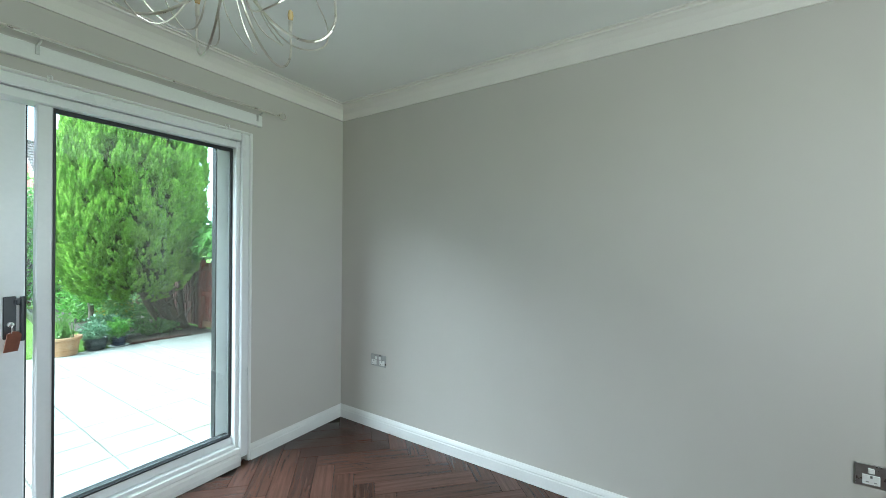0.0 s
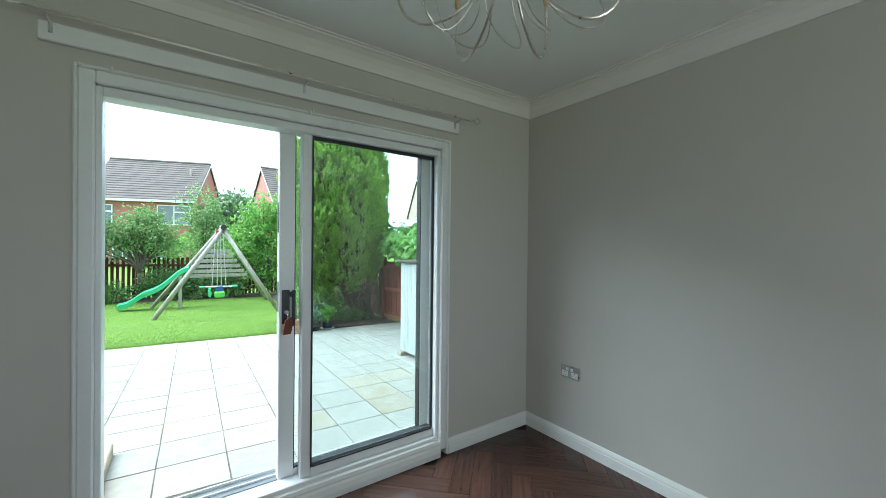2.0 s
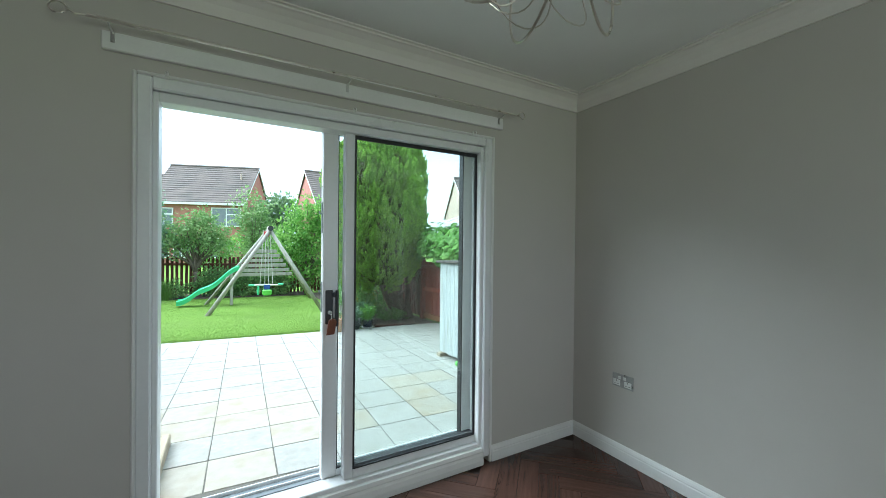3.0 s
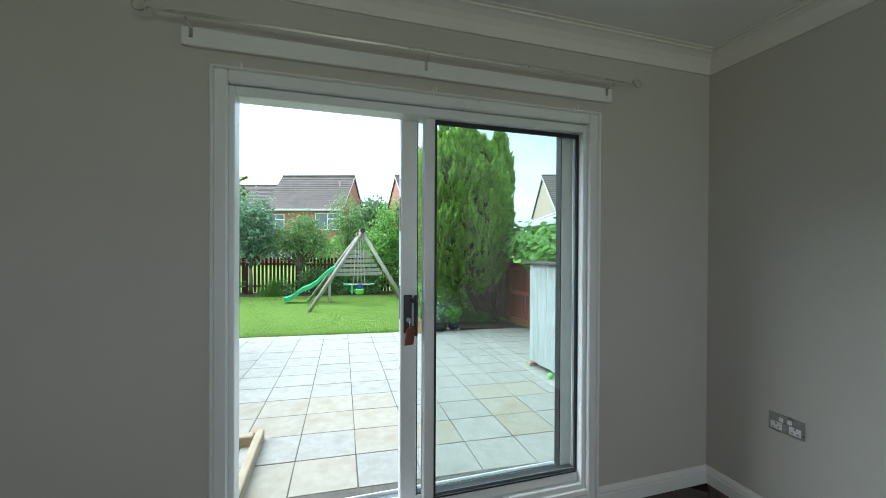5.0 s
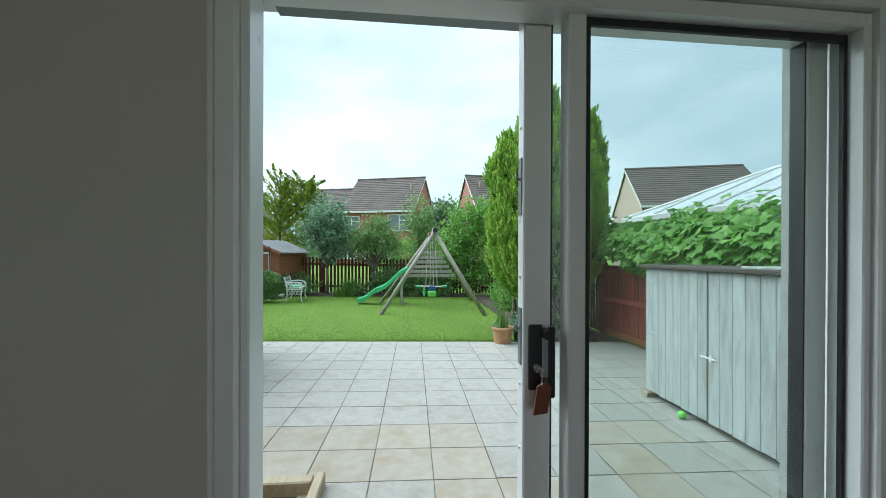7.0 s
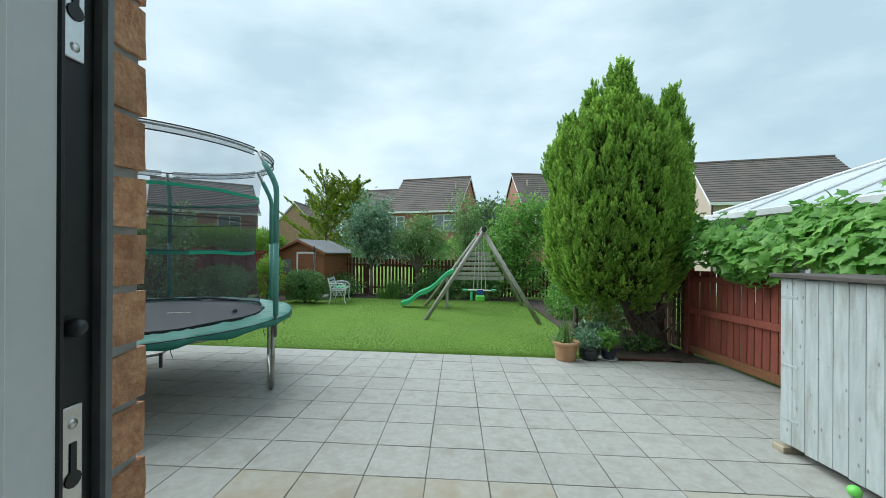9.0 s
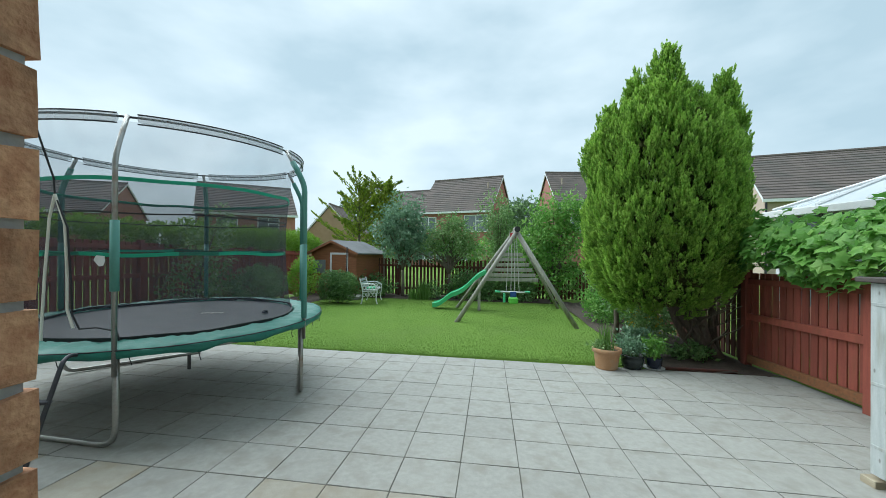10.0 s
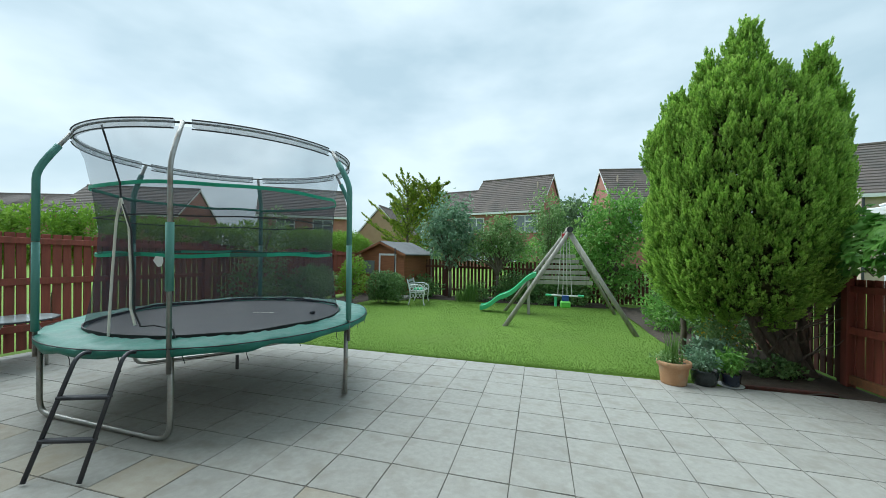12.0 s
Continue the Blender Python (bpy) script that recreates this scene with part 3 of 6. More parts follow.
# fixed pane
bm = bmesh.new()
box(bm, -1.678, -1.628, 0.040, 0.095, SZ, FT + 0.01, 0.004)
box(bm, -1.628, XR, 0.040, 0.095, SZ - 0.005, 0.150, 0.004)
part("fixed_stile_and_rail", bm, M_UPVC, door)
bm = bmesh.new()
box(bm, -1.628, -1.620, 0.038, 0.09, 0.150, 1.915)
box(bm, XR - 0.012, XR, 0.050, 0.062, 0.150, 1.915)
box(bm, -1.620, XR - 0.012, 0.038, 0.052, 0.150, 0.158)
box(bm, -1.620, XR - 0.012, 0.060, 0.09, 0.150, 0.166)
box(bm, -1.628, XR, 0.050, 0.062, 1.905, FT)
part("glazing_gasket", bm, M_GASK, door)
part("glazing_bead", bead(-1.620, XR - 0.012, 0.0525, 0.0595, 0.150, 0.168, 0.002), M_ALU, door, "grey spacer bar under the pane")
glass = part("fixed_pane", boxed(-1.622, XR - 0.008, 0.064, 0.082, 0.155, 1.91), M_GLASS, door, "clear double-glazed fixed pane")
glass.visible_shadow = False
# sliding leaf
LX0, LX1, LY0, LY1 = -1.777, -0.835, 0.104, 0.156
leaf = part("sliding_leaf", bead(LX0, LX0 + 0.078, LY0, LY1, 0.100, 1.972), M_UPVC, door)
bm = bmesh.new()
box(bm, LX1 - 0.07, LX1, LY0, LY1, 0.100, 1.972, 0.004)
box(bm, LX0 + 0.078, LX1 - 0.07, LY0, LY1, 0.100, 0.135, 0.004)
box(bm, LX0 + 0.078, LX1 - 0.07, LY0, LY1, 1.935, 1.972, 0.004)
part("leaf_rail", bm, M_UPVC, leaf)
pane = part("leaf_pane", boxed(LX0 + 0.07, LX1 - 0.062, LY0 + 0.018, LY0 + 0.036, 0.131, 1.939), M_GLASS, leaf, "clear double-glazed sliding pane")
pane.visible_shadow = False
bm = bmesh.new()
box(bm, LX0 + 0.078, LX0 + 0.083, LY0 + 0.004, LY1 - 0.004, 0.135, 1.935)
box(bm, LX1 - 0.075, LX1 - 0.07, LY0 + 0.004, LY1 - 0.004, 0.135, 1.935)
box(bm, LX0 + 0.083, LX1 - 0.075, LY0 + 0.010, LY1 - 0.010, 0.1345, 0.143)
part("leaf_gasket", bm, M_GASK, leaf)
bm = bmesh.new()
box(bm, LX0 + 0.014, LX0 + 0.052, LY0 - 0.010, LY0, 0.922, 1.102, 0.003)
part("handle_plate", bm, M_BLACK, leaf, "black handle back plate")
bm = bmesh.new()
box(bm, LX0 + 0.056, LX0 + 0.072, LY0 - 0.052, LY0 - 0.034, 0.915, 1.105, 0.004)
box(bm, LX0 + 0.046, LX0 + 0.070, LY0 - 0.045, LY0, 1.068, 1.092, 0.003)
box(bm, LX0 + 0.046, LX0 + 0.070, LY0 - 0.045, LY0, 0.930, 0.954, 0.003)
part("door_handle", bm, M_BLACK, leaf, "black pull handle")
bm = lathe(bmesh.new(), [(0, 0.018), (0.010, 0.018), (0.010, 0)], 14, Matrix.Translation((LX0 + 0.034, LY0 - 0.010, 0.985)) @ pose(0, 0, 0, 90, 0, 0))
part("lock_cylinder", bm, M_STEEL, leaf, "steel lock cylinder")
bm = bmesh.new()
for z in (0.35, 0.75, 0.93, 1.23, 1.65):
    lathe(bm, [(0, 0.004), (0.004, 0.003), (0.005, 0)], 10, Matrix.Translation((LX0, LY0 + 0.026, z)) @ pose(0, 0, 0, 0, -90, 0))
part("stile_screw", bm, M_STEEL, leaf)
bm = bmesh.new()
for z in (0.985, 1.405):
    box(bm, LX0 - 0.003, LX0, LY0 + 0.013, LY0 + 0.039, z, z + 0.16, 0.001)
    tube(bm, bez((LX0, LY0 + 0.026, z + 0.10), (LX0 - 0.013, LY0 + 0.026, z + 0.10), (LX0 - 0.016, LY0 + 0.026, z + 0.106), (LX0 - 0.012, LY0 + 0.026, z + 0.114), 6), 0.0035, 6)
part("hook_bolt", bm, M_ALU, leaf, "grey steel hook bolt strip")
# key with its leather tag
keys = thing("key_tag", "key with a brown leather tag in the door lock", "key")
bm = boxed(LX0 + 0.032, LX0 + 0.035, LY0 - 0.058, LY0 - 0.026, 0.979, 0.991, bevel=0.001)
lathe(bm, [(0, 0), (0.011, 0), (0.011, 0.0025), (0, 0.0025)], 14, Matrix.Translation((LX0 + 0.032, LY0 - 0.052, 0.985)) @ pose(0, 0, 0, 0, 90, 0))
part("key", bm, M_STEEL, keys, "nickel key")
bm = tube(bmesh.new(), [(LX0 + 0.033 + 0.004 * math.sin(a), LY0 - 0.055 + 0.013 * math.sin(a), 0.967 + 0.015 * math.cos(a)) for a in (2 * math.pi * k / 16 for k in range(16))], 0.0012, 6, closed=True)
part("key_ring", bm, M_STEEL, keys)
bm = bmesh.new()
prism(bm, [(-0.022, -0.085), (0.020, -0.080), (0.023, -0.012), (0.012, 0.0), (-0.004, 0.002), (-0.021, -0.008)], "y", -0.002, 0.002)
part("leather_tag", bm, M_LEATH, keys, "brown leather key tag", m=Matrix.Translation((LX0 + 0.040, LY0 - 0.056, 0.958)) @ pose(0, 0, 0, 4, 6, 12))

# architrave bead round the frame on the wall
bm = bmesh.new()
box(bm, OX0 - 0.013, OX0, -0.018, 0.0, FZ, OZ1 + 0.013, 0.005)
box(bm, OX1, OX1 + 0.018, -0.018, 0.0, FZ, OZ1 + 0.013, 0.005)
box(bm, OX0, OX1, -0.018, 0.0, OZ1, OZ1 + 0.013, 0.005)
structure("door_trim", bm, M_TRIM, "slim white bead round the patio door frame", "trim")
bm = prism(bmesh.new(), [(0.008, FZ), (-0.024, FZ), (-0.026, 0.012), (-0.020, 0.040), (-0.012, 0.052), (-0.014, 0.060), (-0.008, 0.078), (0.008, 0.082)], "x", OX0 + 0.05, OX1 - 0.05)
structure("sill_board", bm, M_TRIM, "white moulded board along the door sill", "trim")

# net-curtain hooks on the frame
for x in (-2.43, -1.655, -0.92):
    hook = thing("curtain_hook", "small white plastic curtain wire hook on the door frame", "hook", pose(x, -0.019, OZ1 + 0.006), group="curtain hooks over the door")
    bm = boxed(-0.006, 0.006, -0.003, 0.003, -0.012, 0.016, bevel=0.002)
    part("plate", bm, M_WPLAS, hook)
    bm = tube(bmesh.new(), bez((0, -0.002, 0.012), (0.004, -0.03, 0.018), (0.008, -0.034, 0.0), (0.002, -0.02, -0.008), 8), 0.003, 6)
    part("hook_bend", bm, M_WPLAS, hook)

# curtain batten and rod
structure("curtain_batten", boxed(-2.635, -0.695, -0.024, 0, 2.085, 2.155, bevel=0.004), M_TRIM, "white painted timber batten above the patio door", "trim")
rod = thing("curtain_rod", "thin chrome curtain rod with spiral finials above the patio door", "curtain rod", pose(0, -0.085, 2.168))
part("rod", tube(bmesh.new(), [(-2.66, 0, 0), (-0.67, 0, 0)], 0.0065, 10), M_CHROME, rod)
for s, x in ((-1, -2.66), (1, -0.67)):
    pts = [(x, 0, 0), (x + s * 0.03, 0, -0.004), (x + s * 0.05, 0, 0.004)]
    pts += [(x + s * (0.078 - 0.024 * math.cos(a)), 0.004 * math.sin(a), 0.006 + 0.022 * math.sin(a)) for a in (0.2 + k * 0.45 for k in range(14))]
    part("finial", tube(bmesh.new(), pts, 0.0035, 6), M_CHROME, rod, "spiral wire finial")
for x in (-2.60, -1.69, -0.73):
    bm = boxed(x - 0.007, x + 0.007, 0.058, 0.061, -0.055, -0.012, bevel=0.001)
    tube(bm, bez((x, 0.06, -0.018), (x, 0.03, -0.016), (x, 0.01, -0.02), (x, 0.0, -0.008), 6), 0.004, 6)
    part("bracket", bm, M_STEEL, rod, "small steel rod bracket")


# sockets
def socket(y, z, width, gang):
    s = thing("wall_socket", "brushed chrome wall socket with white inserts" if gang > 1 else "single brushed chrome wall socket with a white insert", "socket", pose(0, y, z))
    part("plate", boxed(-0.007, 0, -width / 2, width / 2, -0.043, 0.043, bevel=0.002), M_SOCK, s)
    for g in range(gang):
        yy = (g - (gang - 1) / 2) * -0.078
        bm = boxed(-0.010, -0.006, yy - 0.024, yy + 0.024, -0.032, 0.004, bevel=0.001)
        ins = part("insert", bm, M_WPLAS, s, "white socket insert")
        bm = bmesh.new()
        box(bm, -0.0112, -0.0095, yy - 0.0035, yy + 0.0035, -0.008, 0.002)
        for d in (-0.011, 0.011):
            box(bm, -0.0112, -0.0095, yy + d - 0.004, yy + d + 0.004, -0.024, -0.020)
        part("pin_slot", bm, M_SOCK, ins)
        part("rocker", boxed(-0.012, -0.006, yy * 0.45 - 0.009, yy * 0.45 + 0.009, 0.010, 0.030, bevel=0.002), M_WPLAS, s, "white rocker switch")
    return s


socket(-0.40, 0.485, 0.146, 2)
socket(-2.91, 0.465, 0.086, 1)

# chandelier of bent wire
ch = thing("chandelier", "chrome wire chandelier with looping arms and amber crystal bulbs", "chandelier", pose(LAMPS[0], LAMPS[1], 0.03))
part("ceiling_rose", lathe(bmesh.new(), [(0, 2.41), (0.055, 2.41), (0.055, 2.395), (0.03, 2.375), (0.008, 2.37), (0, 2.37)], 24), M_CHROME, ch, smooth=True)
part("stem", tube(bmesh.new(), [(0, 0, 2.38), (0, 0, 1.93)], 0.006, 10), M_CHROME, ch)
part("hub", lathe(bmesh.new(), [(0, 1.96), (0.02, 1.955), (0.034, 1.93), (0.03, 1.905), (0.012, 1.89), (0.006, 1.865), (0, 1.86)], 20), M_CHROME, ch, smooth=True)
rng = np.random.default_rng(4)
for k in range(6):
    a = 2 * math.pi * k / 6 + 0.35
    c, s = math.cos(a), math.sin(a)
    pts = bez((0.02 * c, 0.02 * s, 1.91), (0.11 * c, 0.11 * s, 1.73), (0.26 * c, 0.26 * s, 1.75), (0.23 * c, 0.23 * s, 1.90), 16)
    arm = part("arm", tube(bmesh.new(), pts, 0.0032, 8), M_CHROME, ch, "bent chrome arm")
    e = pts[-1]
    bm = lathe(bmesh.new(), [(0, 0), (0.005, 0.002), (0.006, 0.03), (0.004, 0.034), (0, 0.034)], 12, Matrix.Translation(e))
    part("lamp_holder", bm, M_CHROME, arm)
    bm = lathe(bmesh.new(), [(0, 0.034), (0.006, 0.037), (0.008, 0.048), (0.006, 0.06), (0, 0.066)], 8, Matrix.Translation(e))
    part("crystal", bm, M_CRYSTAL, arm, "amber crystal bulb")
for k in range(9):
    a = 2 * math.pi * k / 9 + rng.uniform(-0.15, 0.15)
    c, s = math.cos(a), math.sin(a)
    w, low, out = rng.uniform(0.05, 0.09), rng.uniform(1.74, 1.80), rng.uniform(0.13, 0.21)
    p0, p3 = Vector((0.02 * c, 0.02 * s, 1.92)), Vector((out * c - w * s, out * s + w * c, 1.93))
    bottom = Vector((out * 0.75 * c + w * s * 0.4, out * 0.75 * s - w * c * 0.4, low))
    pts = bez(p0, p0 + Vector((0.05 * c, 0.05 * s, -0.08)), bottom + Vector((-0.05 * c, -0.05 * s, 0)), bottom, 9) + bez(bottom, bottom + Vector((0.07 * c, 0.07 * s, 0)), p3 + Vector((0.04 * c, 0.04 * s, -0.07)), p3, 9)[1:]
    pts += bez(p3, p3 + Vector((-0.03 * c, -0.03 * s, 0.07)), Vector((0.05 * c, 0.05 * s, 2.05)), Vector((0.01 * c, 0.01 * s, 1.955)), 9)[1:]
    part("wire_loop", tube(bmesh.new(), pts, 0.0018, 6), M_CHROME, ch, "thin looping wire")


# ---- outside: house wall, ground, paving, beds ----
bm = bmesh.new()
box(bm, -9.0, OX0 - 0.05, 0.242, 0.347, -0.4, 5.2)
box(bm, OX1 + 0.05, 2.2, 0.242, 0.347, -0.4, 5.2)
box(bm, OX0 - 0.05, OX1 + 0.05, 0.242, 0.347, OZ1 + 0.05, 5.2)
brick_wall = structure("wall_outer", bm, M_MORTAR, "orange rough-faced brick outer wall with grey mortar", "brick wall")
# unseen upper storey and roof, added so the house mass blocks sky light
structure("unseen_storey", boxed(-9.0, 2.2, -7.0, 0.24, RH + 0.25, 5.2), M_MORTAR, "unseen plain upper storey added over the room to block sky light", "wall")
bm = prism(bmesh.new(), [(-7.6, 5.2), (-3.4, 8.0), (0.8, 5.2)], "x", -9.3, 2.5)
structure("house_roof", bm, M_TILE, "unseen brown roof added over the house to block sky light", "roof")
structure("house_side", boxed(-9.0, RX0 - 0.25, -7.0, 0.24, -0.3, RH + 0.25), M_MORTAR, "plain wall beside the room", "wall")

xs = sorted({-900, -300, -120, -60, -30, -20, -16, *range(-12, 7), 9, 14, 25, 60, 120, 300, 900})
ys = sorted({-900, -300, -100, -40, -15, -8, -4, 0, 0.3, 1, 2, 3, 4, 5, 5.52, 5.56, *range(6, 16), 18, 22, 30, 45, 70, 120, 300, 900})
verts = [(x, y, gz(x, y) - (0.075 if y < 5.54 and -8.6 < x < 1.9 else 0.012)) for y in ys for x in xs]
nx = len(xs)
faces = [(j * nx + i, j * nx + i + 1, (j + 1) * nx + i + 1, (j + 1) * nx + i) for j in range(len(ys) - 1) for i in range(nx - 1)]
tagged(part("ground", arrays(verts, faces), M_GRASSG), "mown green lawn sloping gently away from the house", "lawn", kind="structure")


def sheet(name, corners, dz, material, label, category, bumpy=0.0, n=14, kind="structure", seed=5):
    """A patch of ground between four corners that follows the slope."""
    rng = np.random.default_rng(seed)
    a, b, c, d = (Vector(p) for p in corners)
    v, f = [], []
    for j in range(n + 1):
        for i in range(n + 1):
            p = a.lerp(b, i / n).lerp(d.lerp(c, i / n), j / n)
            edge = min(i, j, n - i, n - j) == 0
            v.append((p.x, p.y, gz(p.x, p.y) + (dz - 0.05 if edge and bumpy else dz) + rng.normal() * bumpy))
    for j in range(n):
        for i in range(n):
            k = j * (n + 1) + i
            f.append((k, k + 1, k + n + 2, k + n + 1))
    ob = part(name, arrays(v, f), material)
    if bumpy:
        for p in ob.data.polygons:
            p.use_smooth = True
    return tagged(ob, label, category, kind=kind)


paving = sheet("paving", ((-8.5, 0.36), (1.8, 0.36), (1.8, 5.33), (-8.5, 5.62)), -0.0035, M_BED, "square buff concrete slabs laid as a patio", "paving", n=4)
sheet("soil_bed", ((0.15, 5.48), (1.78, 5.28), (1.85, 14.0), (0.6, 14.0)), 0.05, M_SOIL, "dark soil bed under the conifer by the fence", "soil bed", 0.015)
sheet("soil_bed", ((-9.0, 13.0), (0.7, 13.3), (0.7, 14.6), (-9.0, 14.6)), 0.03, M_SOIL, "dark soil border along the back fence", "soil bed", 0.015, 24)
sheet("soil_bed", ((-8.35, 5.7), (-7.5, 5.7), (-7.2, 13.0), (-8.35, 13.0)), 0.04, M_SOIL, "dark soil border along the side fence", "soil bed", 0.015)
sheet("soil_bed", ((-3.4, 0.38), (-2.62, 0.38), (-2.62, 1.36), (-3.4, 1.36)), -0.005, M_SOIL, "dark soil in a timber-edged bed by the house", "soil bed", 0.008)
for x0, y0, x1, y1 in ((-2.60, 0.40, -2.60, 1.44), (-3.45, 1.38, -2.635, 1.38)):
    m = tilt((x0 + x1) / 2, (y0 + y1) / 2, 0.0)
    L = max(abs(x1 - x0), abs(y1 - y0))
    bm = boxed(-0.028 if x0 == x1 else -L / 2, 0.028 if x0 == x1 else L / 2, -L / 2 if x0 == x1 else -0.04, L / 2 if x0 == x1 else 0.04, -0.05, 0.075, bevel=0.008)
    tagged(part("edging_board", bm, M_SLEEP, m=m), "pale weathered timber edging round a soil bed", "edging", group="timber bed edging")
tagged(part("edging_kerb", boxed(-0.45, 0.45, -0.03, 0.03, -0.05, 0.025, bevel=0.01), M_FENCED, m=tilt(0.85, 5.45, 0, -2)), "low reddish kerb at the edge of the soil bed", "kerb")

# grass blades on the lawn
rng = np.random.default_rng(7)
n = 170000
gy = 5.56 + 8.0 * rng.random(n) ** 1.7
gx = rng.uniform(-8.2, 0.9, n)
keep = gx < np.where(gy > 5.6, 0.75, 0)
gx, gy = gx[keep], gy[keep]
n = len(gx)
g0 = -0.085 - 0.0178 * (gx + 2.13) - 0.033 * (gy + 0.18) - 0.012
h = rng.uniform(0.008, 0.022, n)
a = rng.uniform(0, 2 * math.pi, n)
w = rng.uniform(0.0012, 0.0026, n) * (1 + gy * 0.12)
lean = rng.normal(size=(n, 2)) * 0.012
p0 = np.stack([gx - w * np.cos(a), gy - w * np.sin(a), g0], 1)
p1 = np.stack([gx + w * np.cos(a), gy + w * np.sin(a), g0], 1)
p2 = np.stack([gx + lean[:, 0], gy + lean[:, 1], g0 + h], 1)
tagged(part("grass", arrays(np.stack([p0, p1, p2], 1).reshape(-1, 3), np.arange(3 * n).reshape(-1, 3)), M_BLADE), "short mown grass blades on the lawn", "grass", kind="stuff")


# ---- fences ----
def fence_run(name, p0, p1, height, material, label, step, width, rails, post_step, side=1, both=False, top_jag=0.0, base=0.06, gravel=None, group=""):
    """Upright pales on rails between posts, following the slope."""
    p0, p1 = Vector(p0), Vector(p1)
    d = p1 - p0
    L = d.length
    ang = math.degrees(math.atan2(d.y, d.x))
    f = thing(name, label, "fence", group=group)
    rng = np.random.default_rng(int(L * 100))
    pale = boxed(-width / 2, width / 2, -0.009, 0.009, base, height, bevel=0.003)
    pale_me = finish(pale)
    pale_me.materials.append(material)
    k, x = 0, width / 2
    while x < L:
        p = p0 + d * (x / L)
        part("pale", pale_me, None, f, m=Matrix.Translation((p.x, p.y, gz(p.x, p.y))) @ pose(0, 0, rng.normal() * top_jag, 0, rng.normal() * 0.25, ang) @ Matrix.Translation((0, 0.034 * side, 0)))
        x += step
        k += 1
    post_me = finish(boxed(-0.05, 0.05, -0.05, 0.05, -0.1, height + 0.05, bevel=0.006))
    post_me.materials.append(material)
    n = max(1, round(L / post_step))
    for i in range(n + 1):
        p = p0 + d * (i / n)
        part("post", post_me, None, f, m=Matrix.Translation((p.x, p.y, gz(p.x, p.y))) @ pose(0, 0, 0, 0, 0, ang))
    for z, hh, th in rails:
        a, b = Vector((p0.x, p0.y, gz(*p0) + z)), Vector((p1.x, p1.y, gz(*p1) + z))
        slope = math.degrees(math.atan2(b.z - a.z, L))
        bm = boxed(0, (b - a).length, -th / 2, th / 2, -hh / 2, hh / 2, bevel=0.004)
        part("rail", bm, gravel if (gravel and z < 0.2) else material, f, m=Matrix.Translation(a) @ pose(0, 0, 0, 0, -slope, ang))
    return f


FX = 1.68
fence_run("garden_fence", (FX, 0.6), (FX, 5.85), 1.34, M_FENCE, "red-brown stained timber fence of upright pales beside the patio", 0.115, 0.097, ((0.12, 0.11, 0.05), (0.72, 0.09, 0.05), (1.22, 0.08, 0.04)), 1.75, side=-1, gravel=M_RAIL, group="garden fences")
fence_run("garden_fence", (FX + 0.06, 6.0), (FX + 0.7, 14.3), 1.4, M_FENCED, "dark red-brown timber fence behind the conifer", 0.14, 0.10, ((0.25, 0.08, 0.04), (1.1, 0.08, 0.04)), 2.0, group="garden fences")
fence_run("garden_fence", (-9.0, 14.0), (2.35, 14.4), 1.42, M_FENCED, "dark red-brown picket fence with gaps at the garden end", 0.135, 0.085, ((0.3, 0.08, 0.04), (1.15, 0.08, 0.04)), 1.9, top_jag=0.008, group="garden fences")
fence_run("garden_fence", (-8.45, 1.2), (-8.75, 13.8), 1.58, M_FENCE, "red-brown stained timber fence below a bright hedge", 0.125, 0.10, ((0.35, 0.09, 0.04), (0.95, 0.09, 0.04), (1.48, 0.08, 0.04)), 1.9, group="garden fences")


# ---- trampoline ----
TC, TG = (-5.37, 3.74), gz(-5.37, 3.74)
PADZ, RIMZ = 0.575 - TG, 2.285 - TG
tr = thing("trampoline", "round trampoline with green pad, dark safety net and steel legs", "trampoline", pose(TC[0], TC[1], TG) @ Matrix.Diagonal((0.973, 0.973, 1, 1)))
HEX = [radians(-63 + 60 * k) for k in range(6)]


def ring(r, z, n=72, wob=0.0, seed=0):
    return [(r * math.cos(a), r * math.sin(a), z + wob * noise.noise(Vector((math.cos(a) * 4, math.sin(a) * 4, seed)))) for a in (2 * math.pi * k / n for k in range(n))]


part("frame_ring", tube(bmesh.new(), ring(1.44, PADZ - 0.045), 0.02, 8, closed=True), M_GALV, tr, smooth=True)
bm = bmesh.new()
N = 216
prof = [(1.19, 0.004), (1.22, 0.022), (1.25, 0.023), (1.30, 0.024), (1.36, 0.022), (1.42, 0.020), (1.49, 0.010), (1.515, -0.012), (1.51, -0.055), (1.49, -0.055), (1.47, -0.02), (1.22, -0.012), (1.19, 0.0)]
rings = []
for k in range(N):
    a = 2 * math.pi * k / N
    row = []
    for r, z in prof:
        wz = 0.016 * noise.noise(Vector((math.cos(a) * 11, math.sin(a) * 11, r * 9))) + (0.012 * math.sin(a * 18) if z < -0.03 else 0)
        rr = r + 0.008 * noise.noise(Vector((math.cos(a) * 9, math.sin(a) * 9, 5)))
        if z > 0.006:
            wz -= 0.016 * max(0.0, 1 - abs(noise.noise(Vector((math.cos(a) * 7, math.sin(a) * 7, r * 4 + 3)))) * 9) + 0.008 * max(0.0, 1 - abs(noise.noise(Vector((math.cos(a) * 15, math.sin(a) * 15, r * 9)))) * 6)
        row.append(bm.verts.new((rr * math.cos(a), rr * math.sin(a), PADZ + z + wz)))
    rings.append(row)
for k in range(N):
    a, b = rings[k], rings[(k + 1) % N]
    for i in range(len(prof)):
        bm.faces.new((a[i], b[i], b[(i + 1) % len(prof)], a[(i + 1) % len(prof)]))
